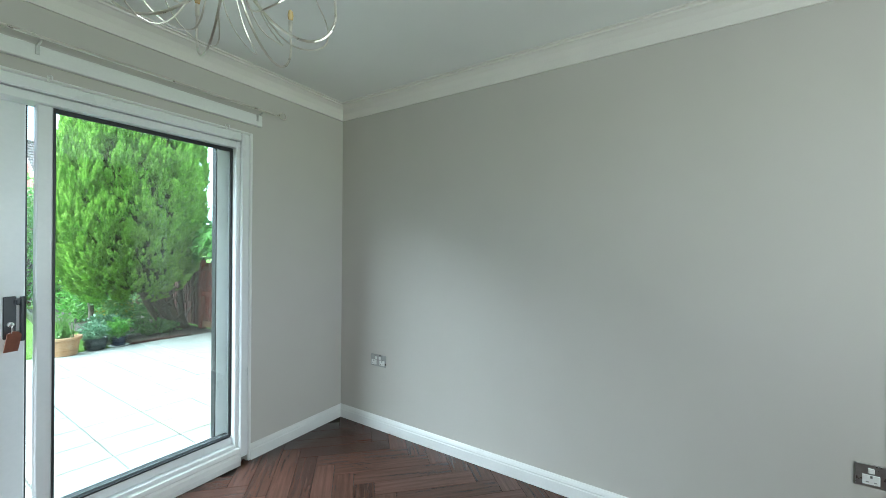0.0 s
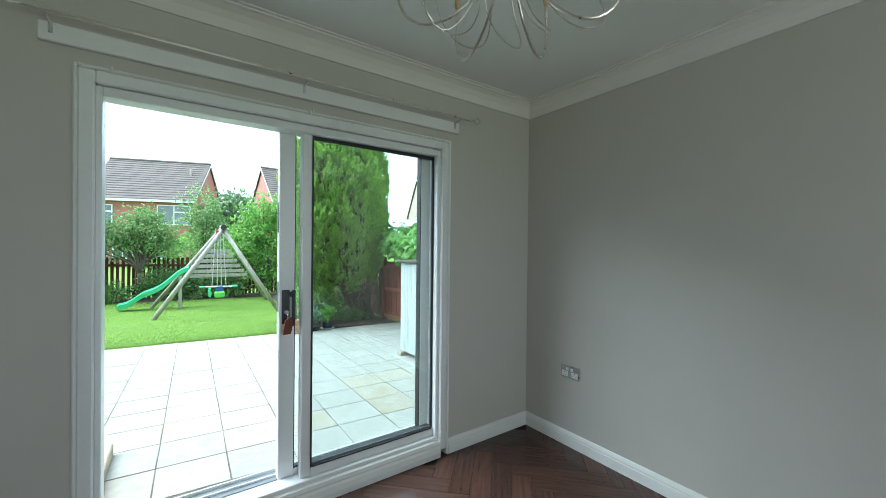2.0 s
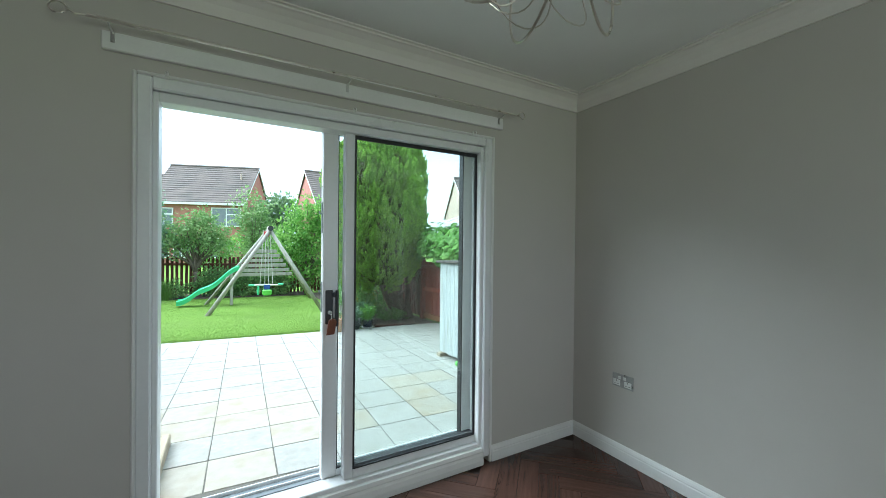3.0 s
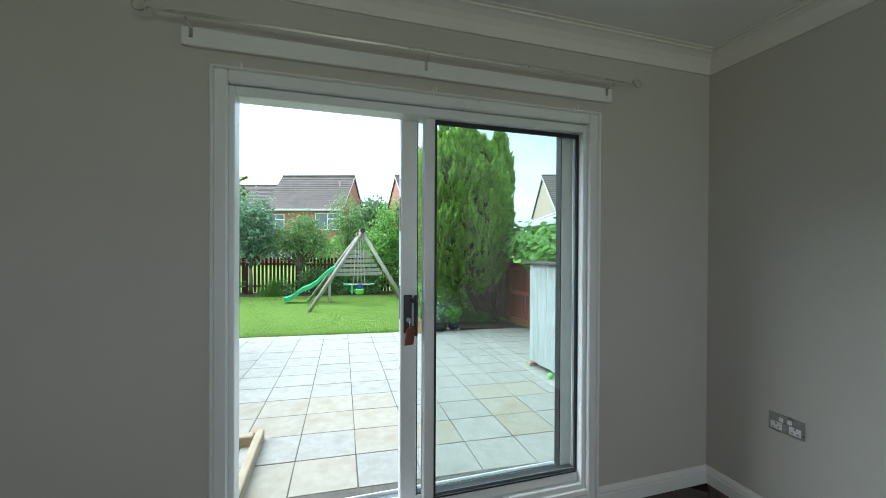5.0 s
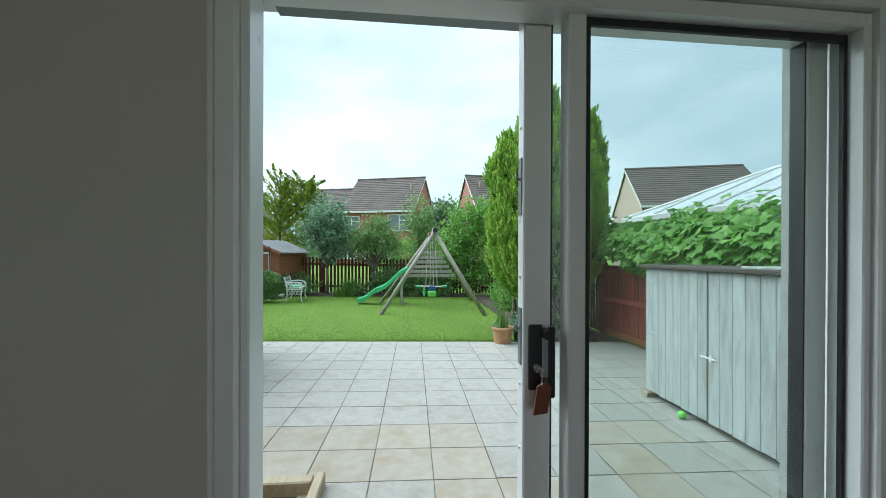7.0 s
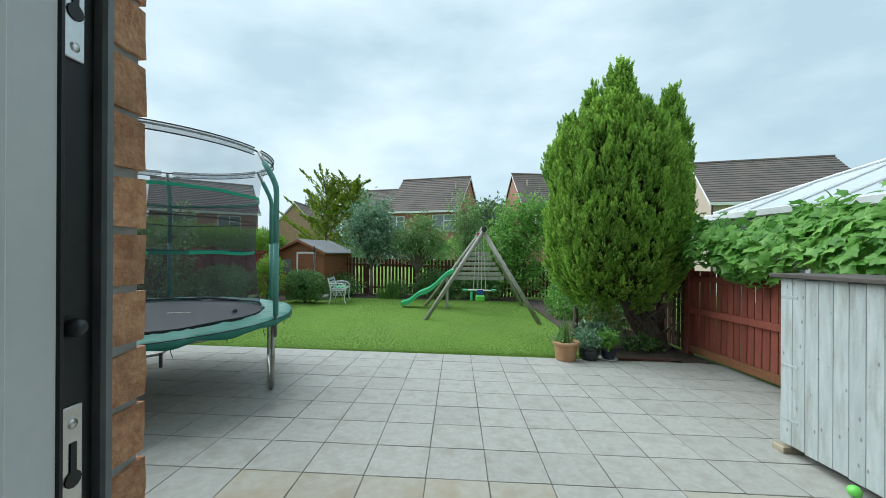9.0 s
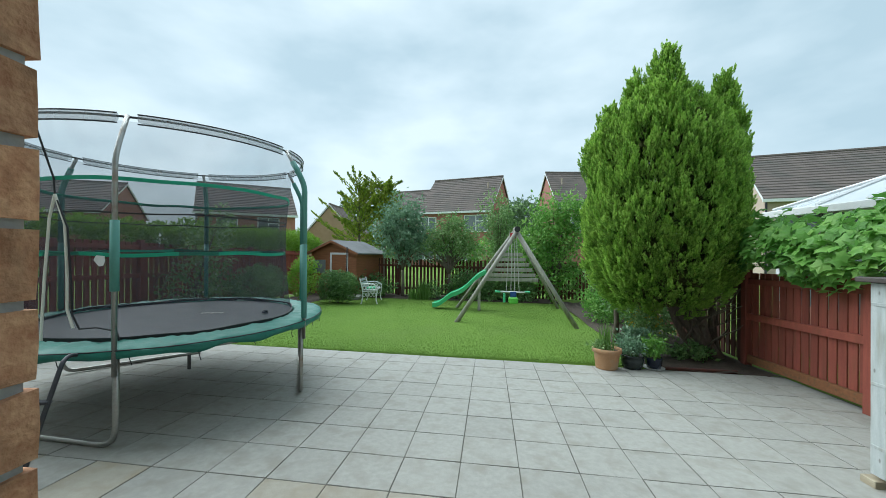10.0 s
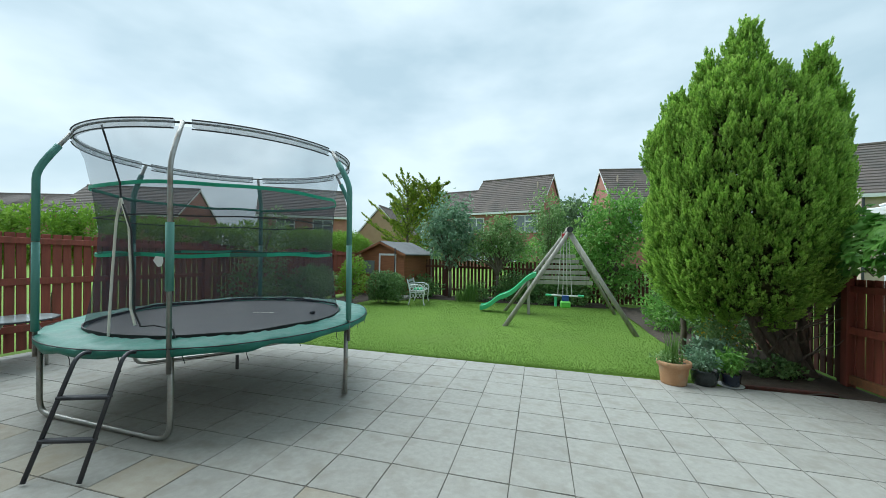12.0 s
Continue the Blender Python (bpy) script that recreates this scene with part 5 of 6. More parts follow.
# ---- planting ----
def shrub(name, label, x, y, blobs, material, size, n, seed, stems=3, trunk_r=0.02, category="shrub", trunk_to=None, flowers=None, rough=0.3, droop=0.0, shell=0.45):
    """A bush or small tree: stem, limbs that reach into each clump, and clumps of leaves."""
    rng = np.random.default_rng(seed)
    t = thing(name, label, category, Matrix.Translation((x, y, gz(x, y))))
    bm = bmesh.new()
    fork = trunk_to or 0.15
    tube(bm, [(0, 0, -0.05), (0.02, 0.01, fork * 0.5), (0.0, 0.02, fork)], [trunk_r * 1.3, trunk_r, trunk_r * 0.9], 8)
    allp, allw = [], []
    total = sum(b[3] * b[4] * b[5] for b in blobs)
    for b in blobs:
        cx, cy, cz, rx, ry, rz = b
        for k in range(stems):
            e = Vector((cx + rng.normal() * rx * 0.45, cy + rng.normal() * ry * 0.45, cz + rng.normal() * rz * 0.45))
            tube(bm, bez((0, 0.02, fork * 0.97), (cx * 0.2, cy * 0.2, fork + (cz - fork) * 0.5), e.lerp(Vector((0, 0, fork)), 0.4), e, 5), [trunk_r * 0.7, trunk_r * 0.55, trunk_r * 0.4, trunk_r * 0.3, trunk_r * 0.2, trunk_r * 0.1], 5)
        p, w = blob_points(rng, max(20, int(n * b[3] * b[4] * b[5] / total)), (cx, cy, cz), (rx, ry, rz), shell, rough, seed + cx, floor=0.01)
        allp.append(p)
        allw.append(w)
    part("trunk", bm, M_BARK, t, smooth=True)
    part("crown", leaves_mesh(rng, np.concatenate(allp), size, outward=np.concatenate(allw), spread=0.9, droop=droop), material, t)
    if flowers:
        p, w = blob_points(rng, flowers[1], blobs[0][:3], blobs[0][3:], 0.9, rough, seed, floor=0.05)
        part("flowers", leaves_mesh(rng, p, flowers[2], outward=w, long=1.0), flowers[0], t, kind="stuff")
    return t


shrub("small_tree", "small grey-green leafed tree by the back fence", -4.95, 13.55, [(0, 0, 2.75, 0.85, 0.7, 0.9), (-0.45, 0, 2.25, 0.6, 0.5, 0.7), (0.5, 0, 2.1, 0.55, 0.5, 0.7), (0.1, 0, 1.7, 0.6, 0.45, 0.5)], L_OLIVE, 0.08, 4700, 31, 7, 0.06, "tree", 1.0, rough=0.45, shell=0.3, droop=0.35)
shrub("apple_tree", "small gnarled apple tree by the back fence", -3.25, 13.75, [(0, 0, 2.2, 0.95, 0.7, 0.65), (-0.6, 0, 1.9, 0.55, 0.5, 0.5), (0.65, 0, 1.9, 0.55, 0.5, 0.55), (0.1, 0, 2.7, 0.55, 0.5, 0.45)], L_APPLE, 0.07, 3900, 32, 8, 0.07, "tree", 0.9, rough=0.5, shell=0.3)
shrub("tall_shrub", "tall green shrub behind the swing", -1.45, 14.9, [(0, 0, 3.0, 0.75, 0.6, 1.0), (0.3, 0, 1.9, 0.85, 0.6, 1.0)], L_APPLE, 0.075, 3400, 33, 6, 0.05, rough=0.45, shell=0.35)
shrub("tall_shrub", "large fresh green leafy shrub by the fence", 0.35, 13.4, [(0, 0, 2.6, 0.95, 0.8, 1.1), (-0.6, 0, 1.9, 0.75, 0.6, 1.0), (0.7, 0, 2.9, 0.8, 0.6, 1.0), (0.3, 0, 1.2, 0.9, 0.7, 0.9)], L_FRESH, 0.085, 6000, 34, 7, 0.05, rough=0.45, shell=0.35)
for k, (x, y, rx, rz, ma, size) in enumerate(((-3.9, 13.5, 0.5, 0.35, L_DARK, 0.05), (-2.6, 13.6, 0.75, 0.6, L_DARK, 0.06), (-1.8, 13.6, 0.7, 0.55, L_DARK, 0.06), (-0.8, 13.6, 0.7, 0.6, L_DARK, 0.06), (-5.9, 13.4, 0.6, 0.45, L_DARK, 0.06), (-6.6, 13.2, 0.5, 0.55, L_DARK, 0.06))):
    shrub("low_shrub", "low dark green shrub along the back fence", x, y, [(0, 0, rz * 0.75, rx, 0.4, rz)], ma, size, int(1500 * rx * rz / 0.3), 40 + k, 4)
for k, x in enumerate((-7.9, -2.2, -0.4, 1.2)):
    shrub("low_shrub", "dark bushy shrub growing behind the back fence", x, 15.0, [(0, 0, 0.62, 1.0, 0.35, 0.62)], L_DARK, 0.07, 1700, 80 + k, 4)
t = thing("clump_grass", "pale upright grassy clump by the back fence", "ornamental grass", tilt(-4.1, 13.2))
part("blades", straps(np.random.default_rng(3), 240, 0.28, 0.85, 0.25), L_REED, t)
t = thing("clump_grass", "loose grassy clump beside the small tree", "ornamental grass", tilt(-4.45, 13.1))
part("blades", straps(np.random.default_rng(4), 160, 0.22, 0.55, 0.3), L_REED, t)
shrub("clipped_bush", "square-cut dark green hedge bush by the bench", -6.5, 11.25, [(-0.30, 0, 0.52, 0.36, 0.42, 0.50), (0.05, 0, 0.54, 0.36, 0.42, 0.50), (0.32, 0, 0.50, 0.34, 0.42, 0.48)], L_DARK, 0.045, 5200, 50, 5, 0.03, rough=0.14)
shrub("clipped_bush", "clipped green hedge seen beyond the trampoline", -8.0, 9.4, [(0, 0, 0.6, 0.75, 0.5, 0.55), (-0.3, 0.9, 0.6, 0.7, 0.6, 0.55)], L_APPLE, 0.045, 4200, 51, 5, 0.03, rough=0.12)
shrub("clipped_bush", "variegated bush beside the shed path", -7.4, 10.7, [(0, 0, 0.7, 0.5, 0.4, 0.55), (0.12, 0, 1.12, 0.42, 0.38, 0.32)], L_HEDGE, 0.04, 2600, 52, 5, 0.03, rough=0.15)
shrub("rose_bush", "straggling rose bush with pale blooms by the side fence", -8.0, 7.2, [(0, 0, 0.7, 0.6, 0.5, 0.6), (0.2, 0.2, 1.5, 0.5, 0.5, 0.7), (0.4, 0.3, 2.1, 0.3, 0.3, 0.35)], L_APPLE, 0.055, 1500, 53, 5, 0.025, flowers=(L_WHITEF, 26, 0.05))
shrub("low_shrub", "leafy border shrub by the side fence", -8.05, 8.2, [(0, 0, 0.5, 0.5, 0.5, 0.5)], L_DARK, 0.05, 1200, 54, 4)
shrub("low_shrub", "green shrub in the bed behind the conifer", 1.0, 9.7, [(0, 0, 0.5, 0.6, 0.6, 0.5), (-0.2, -0.5, 0.35, 0.5, 0.5, 0.35)], L_FRESH, 0.05, 2400, 55, 5)
shrub("low_shrub", "dark shrub in the bed beside the fence", 1.15, 7.6, [(0, 0, 0.45, 0.5, 0.6, 0.45), (-0.35, -0.5, 0.3, 0.35, 0.4, 0.3)], L_DARK, 0.05, 1700, 56, 4, flowers=(L_YELL, 60, 0.03))
shrub("flowering_shrub", "shrub with yellow flowers under the conifer", 0.42, 6.15, [(0, 0, 0.55, 0.22, 0.2, 0.22)], L_APPLE, 0.04, 260, 57, 4, 0.012, flowers=(L_YELL, 170, 0.028))
shrub("low_shrub", "blue-green leafy plant behind the pots", 0.2, 5.95, [(0, 0, 0.26, 0.33, 0.22, 0.22)], L_OLIVE, 0.055, 520, 58, 4)
shrub("low_shrub", "trailing ground cover in the soil bed", 0.95, 5.95, [(0, 0, 0.14, 0.36, 0.2, 0.13)], L_DARK, 0.045, 480, 59, 4)
shrub("young_tree", "thin young tree with a bare stem beside the conifer", 0.30, 7.1, [(0, 0, 1.35, 0.5, 0.45, 0.5), (0.1, 0, 0.75, 0.35, 0.3, 0.2)], L_DARK, 0.05, 1100, 60, 5, 0.045, "tree", 0.8)

# hedge above the side fence
rng = np.random.default_rng(61)
t = thing("side_hedge", "bright green hedge rising above the side fence", "hedge", Matrix.Translation((-9.0, 7.5, gz(-9.0, 7.5))))
pts, ways = [], []
for k in range(18):
    y = -6.5 + k * 0.8
    p, w = blob_points(rng, 3600, (-0.03 + rng.normal() * 0.08, y, 1.66), (0.42, 0.62, 0.50 + 0.06 * rng.normal()), 0.5, 0.15, k, floor=1.25)
    pts.append(p)
    ways.append(w)
part("crown", leaves_mesh(rng, np.concatenate(pts), 0.038, outward=np.concatenate(ways)), L_HEDGE, t)
bm = bmesh.new()
for k in range(14):
    tube(bm, [(0.05 * (k % 3), -6.2 + k, -0.05), (0.0, -6.15 + k, 0.8), (0.1, -6.1 + k, 1.4)], [0.03, 0.025, 0.012], 6)
part("stems", bm, M_BARK, t)


# ---- conifer ----
def conifer(x, y):
    rng = np.random.default_rng(71)
    t = thing("cypress_tree", "broad many-tipped green cypress with bare leaning trunks", "tree", Matrix.Translation((x, y, gz(x, y))))
    g = gz(x, y)
    bm = bmesh.new()
    tips = [(-0.70, 0.0, 3.9), (0.16, 0.05, 3.4), (-1.1, 0.05, 3.4), (-1.5, 0.0, 2.6), (-0.4, -0.3, 3.0), (-0.9, 0.4, 3.0), (-1.3, -0.3, 2.4)]
    for k in range(7):
        e = Vector(tips[k])
        b = Vector((rng.uniform(-0.02, 0.26), rng.uniform(-0.12, 0.18), -0.05))
        tube(bm, bez(b, b + Vector((-0.16 - 0.08 * k, 0, 0.35)), e * 0.5 + Vector((0, 0, -0.3)), e * 0.85, 9), [0.08 - 0.0075 * i for i in range(10)], 8)
    for k in range(26):
        b = Vector((rng.uniform(-0.5, 0.2), rng.uniform(-0.25, 0.2), rng.uniform(0.2, 0.9)))
        tube(bm, bez(b, b + Vector((rng.normal() * 0.2, -0.1, 0.2)), b + Vector((rng.normal() * 0.35, -0.25, 0.3)), b + Vector((rng.normal() * 0.5, -0.35, 0.4)), 4), [0.018, 0.014, 0.01, 0.006, 0.003], 5)
    part("trunk", bm, M_BARK, t, "bare grey-brown trunks", smooth=True)
    # one broad body with spires; upright plumes stand out of it, each a bundle of fine sprays
    height = [0.40, 0.65, 1.0, 1.8, 2.4, 2.8, 3.1, 3.4, 3.6, 3.8]
    reach = [0.62, 0.90, 1.04, 1.15, 1.12, 1.03, 0.92, 0.70, 0.48, 0.20]
    spires = [(0.72, 0.0, 3.3, 4.56, 0.34), (1.63, 0.05, 2.6, 4.14, 0.27), (0.30, 0.05, 3.2, 4.18, 0.16), (-0.10, 0.0, 2.9, 3.66, 0.24), (1.08, -0.1, 3.1, 3.86, 0.30), (0.52, -0.2, 3.2, 3.98, 0.28), (0.95, 0.1, 3.2, 4.02, 0.22), (-0.28, 0.1, 2.5, 3.2, 0.2)]
    base, out = [], []
    while len(base) < 1750:
        if len(base) < 1280:
            z = rng.uniform(0.42, 3.78)
            r0 = float(np.interp(z, height, reach))
            if rng.random() * 1.18 > r0:
                continue
            cx, cy, sq = 0.68, 0.0, 0.86
        else:
            cx, cy, z0, z1, w = spires[int(rng.choice(8, p=(0.26, 0.24, 0.10, 0.08, 0.1, 0.1, 0.07, 0.05)))]
            u = rng.random() ** 1.15
            z, r0, sq = z0 + (z1 - 0.18 - z0) * u, w * (1 - u ** 1.6) + 0.02, 1.0
        a = rng.uniform(0, 2 * math.pi)
        q = Vector((math.cos(a), math.sin(a), 0))
        if q.y > 0.75 and rng.random() < 0.5:
            continue
        rr = r0 * (0.90 + 0.09 * noise.noise(Vector((q.x * 2.1, q.y * 2.1, z * 1.5))) + 0.07 * rng.random())
        if cx + rr * q.x > 1.0 and z < 0.45 + 0.75 * (cx + rr * q.x - 1.0):
            continue
        base.append((cx + rr * q.x - x, cy + rr * q.y * sq, z - g))
        low = max(0.0, 1 - (z - 0.4) / 1.4)
        out.append((q.x * (0.32 + 0.6 * low), q.y * (0.32 + 0.6 * low), 1.0 - 0.35 * low))
    base, out = np.array(base), np.array(out)
    out += rng.normal(size=out.shape) * 0.10
    out /= np.linalg.norm(out, axis=1)[:, None]
    n, m = 11, 30
    tall = np.repeat(rng.uniform(0.20, 0.40, len(base)), n)[:, None]
    k = len(base) * n
    s = rng.random((k, 1)) ** 0.9
    side = rng.normal(size=(k, 3))
    side /= np.linalg.norm(side, axis=1)[:, None]
    spray = np.repeat(base, n, 0) + np.repeat(out, n, 0) * (s - 0.45) * tall + side * (0.095 * (1.08 - s) ** 0.7)
    ax = np.repeat(out, n, 0) + side * 0.45 * (1.1 - s)
    ax /= np.linalg.norm(ax, axis=1)[:, None]
    long = np.repeat(rng.uniform(0.07, 0.13, k), m)[:, None]
    q = rng.random((k * m, 1))
    side = rng.normal(size=(k * m, 3))
    side /= np.linalg.norm(side, axis=1)[:, None]
    c2 = np.repeat(spray, m, 0) + np.repeat(ax, m, 0) * (q - 0.3) * long + side * 0.028 * (1.05 - q) ** 0.7
    u2 = np.repeat(ax, m, 0) + side * 0.5 * (1.1 - q)
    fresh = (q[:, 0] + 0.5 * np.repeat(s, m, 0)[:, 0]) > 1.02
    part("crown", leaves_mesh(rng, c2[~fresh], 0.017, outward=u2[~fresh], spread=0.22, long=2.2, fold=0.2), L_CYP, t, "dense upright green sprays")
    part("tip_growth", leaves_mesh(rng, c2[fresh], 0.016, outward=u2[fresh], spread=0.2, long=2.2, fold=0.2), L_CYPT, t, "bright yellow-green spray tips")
    # filler leaves: old brown foliage, with the crown's inner shade in the colour
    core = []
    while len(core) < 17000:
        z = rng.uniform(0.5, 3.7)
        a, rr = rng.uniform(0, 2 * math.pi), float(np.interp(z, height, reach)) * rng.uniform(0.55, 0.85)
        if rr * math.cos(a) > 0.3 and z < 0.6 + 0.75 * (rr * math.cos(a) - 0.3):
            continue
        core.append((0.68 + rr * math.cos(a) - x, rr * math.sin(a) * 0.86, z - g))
    part("inner_foliage", leaves_mesh(rng, np.array(core), 0.07, long=1.6), L_CYPB, t, "old brown inner foliage, coloured dark for the crown's inner shade")
    return t


conifer(1.42, 6.25)

# vine with large lobed leaves on the fence
rng = np.random.default_rng(81)
vine = thing("climbing_vine", "climbing vine with large lobed green leaves over the fence", "vine")
lobes = []
for k in range(15):
    a = math.pi * 2 * k / 15
    r = 0.5 * (1 + 0.28 * math.cos(5 * a)) * (0.72 if abs(math.atan2(math.sin(a), math.cos(a))) > 2.8 else 1)
    lobes.append((r * math.cos(a), r * math.sin(a)))
leaf_me = []
for k in range(5):
    v = [(0.02, 0, 0.03)] + [(u * (1 + 0.06 * rng.normal()), w * (1 + 0.06 * rng.normal()), -0.28 * (u * u + w * w) + 0.03 * rng.normal() + 0.05 * abs(w)) for u, w in lobes]
    me = arrays(v, [(0, 1 + i, 1 + (i + 1) % 15) for i in range(15)])
    me.materials.append(L_VINE)
    for p in me.polygons:
        p.use_smooth = True
    leaf_me.append(me)


def vine_leaf_pose(rng, front):
    y = rng.uniform(1.4, 6.0)
    top = 1.68 + 0.10 * math.sin(y * 2.3) + 0.07 * math.sin(y * 5.1) + 0.08 * rng.normal()
    z = rng.uniform(1.02 + 0.16 * math.sin(y * 3.7 + 1) * (y < 5.4), top)
    if front:
        x = FX - 0.10 - 0.32 * math.sin(min(1, max(0, (z - 0.9) / 0.8)) * math.pi) * rng.uniform(0.5, 1.0)
        m = Matrix.Translation((x, y, z)) @ pose(0, 0, 0, rng.normal() * 25, 0, rng.uniform(-40, 40)) @ pose(0, 0, 0, 0, -40 + rng.normal() * 22, 0) @ pose(0, 0, 0, 0, 0, 180 + rng.normal() * 50)
    else:
        x = FX + rng.uniform(-0.12, 0.75)
        z = rng.uniform(1.1, top + 0.08)
        m = Matrix.Translation((x, y, z)) @ pose(0, 0, 0, rng.normal() * 25, rng.normal() * 25, rng.uniform(0, 360))
    s = rng.uniform(0.085, 0.175)
    return m @ Matrix.Diagonal((s, s, s, 1))


for k in range(290):
    part("leaf", leaf_me[k % 5], None, vine, m=vine_leaf_pose(rng, True))
v, f = [], []
for k in range(1750):
    m = vine_leaf_pose(rng, k % 3 == 0)
    b = len(v)
    v += [tuple(m @ p.co) for p in leaf_me[k % 5].vertices]
    f += [tuple(b + i for i in p.vertices) for p in leaf_me[k % 5].polygons]
part("leaves", arrays(v, f), L_VINE, vine, kind="stuff")
bm = bmesh.new()
for k in range(12):
    y = 1.6 + k * 0.38
    tube(bm, bez((FX - 0.08, y, 1.05), (FX - 0.2, y + 0.2, 1.3), (FX - 0.1, y + 0.4, 1.6), (FX + 0.2, y + 0.6, 1.55), 6), 0.007, 6)
part("stems", bm, M_BARK, vine)


# ---- shed, bench ----
sh = thing("garden_shed", "orange-brown timber garden shed with grey felt roof and white door frame", "shed", tilt(-7.45, 13.2, -0.06, -20))
part("body", boxed(-1.05, 1.05, 0, 1.6, 0, 1.62), M_SHED, sh)
bm = prism(bmesh.new(), [(-1.05, 1.62), (1.05, 1.62), (0, 2.02)], "y", 0.0, 1.6)
part("gable", bm, M_SHED, sh)
bm = bmesh.new()
for s in (-1, 1):
    prism(bm, [(0, 2.08), (0, 2.04), (s * 1.22, 1.57), (s * 1.22, 1.61)], "y", -0.12, 1.75)
part("roof", bm, M_FELT, sh, "grey felt roof")
bm = bmesh.new()
for s in (-1, 1):
    prism(bm, [(0, 2.06), (0, 1.98), (s * 1.2, 1.52), (s * 1.2, 1.60)], "y", -0.14, -0.121)
part("barge_board", bm, M_SHED, sh)
bm = bmesh.new()
for x0, x1, z0, z1 in ((-0.12, -0.05, 0, 1.55), (0.62, 0.69, 0, 1.55), (-0.12, 0.69, 1.55, 1.62)):
    box(bm, x0, x1, -0.03, 0.0, z0, z1, 0.003)
dr = part("shed_door", boxed(-0.05, 0.62, -0.018, -0.002, 0.03, 1.55), M_SHED, sh, "boarded shed door")
part("door_surround", bm, M_WMETAL, sh, "white painted door surround")
side_me = finish(boxed(1.05, 1.062, 0.0, 1.6, 0.004, 0.115, bevel=0.003))
side_me.materials.append(M_SHED)
for k in range(13):
    part("board", side_me, None, sh, m=pose(0, 0, 0.06 + k * 0.12))
bm = boxed(-0.95, -0.35, -0.02, 0.0, 0.85, 1.35, bevel=0.004)
part("shed_window", bm, M_FGLASS, sh)
tagged(part("pole", tube(bmesh.new(), [(0, 0, 0), (0, 0, 1.75)], 0.02, 8), M_LADDER, m=tilt(-6.65, 12.4)), "thin dark upright pole by the shed", "pole")
tagged(part("step", boxed(-0.5, 0.5, -0.35, 0.35, 0, 0.10, bevel=0.01), M_SLAB, m=tilt(-6.7, 12.5, 0, 10)), "pale concrete step by the shed", "step")

bn = thing("garden_bench", "white cast-iron garden bench with wooden slats", "bench", tilt(-5.6, 11.75, 0, 98))
for x in (-0.55, 0.55):
    bm = bmesh.new()
    tube(bm, bez((x, -0.28, 0), (x, -0.18, 0.2), (x, -0.3, 0.3), (x, -0.26, 0.42), 8), 0.018, 6)
    tube(bm, bez((x, 0.22, 0), (x, 0.12, 0.25), (x, 0.16, 0.45), (x, 0.26, 0.78), 8), 0.018, 6)
    tube(bm, [(x, -0.26, 0.40), (x, 0.16, 0.38)], 0.016, 6)
    tube(bm, bez((x, -0.27, 0.42), (x, -0.32, 0.6), (x, -0.1, 0.64), (x, 0.2, 0.60), 8), 0.018, 6)
    for k in range(4):
        y = -0.18 + k * 0.10
        tube(bm, [(x, y + 0.045 * math.cos(a), 0.50 + 0.055 * math.sin(a)) for a in (2 * math.pi * i / 12 for i in range(12))], 0.009, 5, closed=True)
        tube(bm, [(x, y + 0.04 * math.cos(a), 0.28 + 0.06 * math.sin(a)) for a in (2 * math.pi * i / 12 for i in range(12))], 0.009, 5, closed=True)
    part("bench_end", bm, M_WMETAL, bn, "white cast-iron scroll end")
me = finish(boxed(-0.56, 0.56, -0.035, 0.035, -0.012, 0.012, bevel=0.004))
me.materials.append(M_WHITEW)
for k in range(5):
    part("slat", me, None, bn, m=pose(0, -0.22 + k * 0.09, 0.42))
for k in range(3):
    part("slat", me, None, bn, m=pose(0, 0.19 + k * 0.03, 0.52 + k * 0.10, 80))
cu = bmesh.new()
box(cu, -0.30, 0.05, -0.2, 0.1, 0.435, 0.50, 0.025)
tagged(part("cushion", cu, M_GREENP, m=tilt(-5.6, 11.75, 0, 98)), "green cushion lying on the white bench", "cushion")


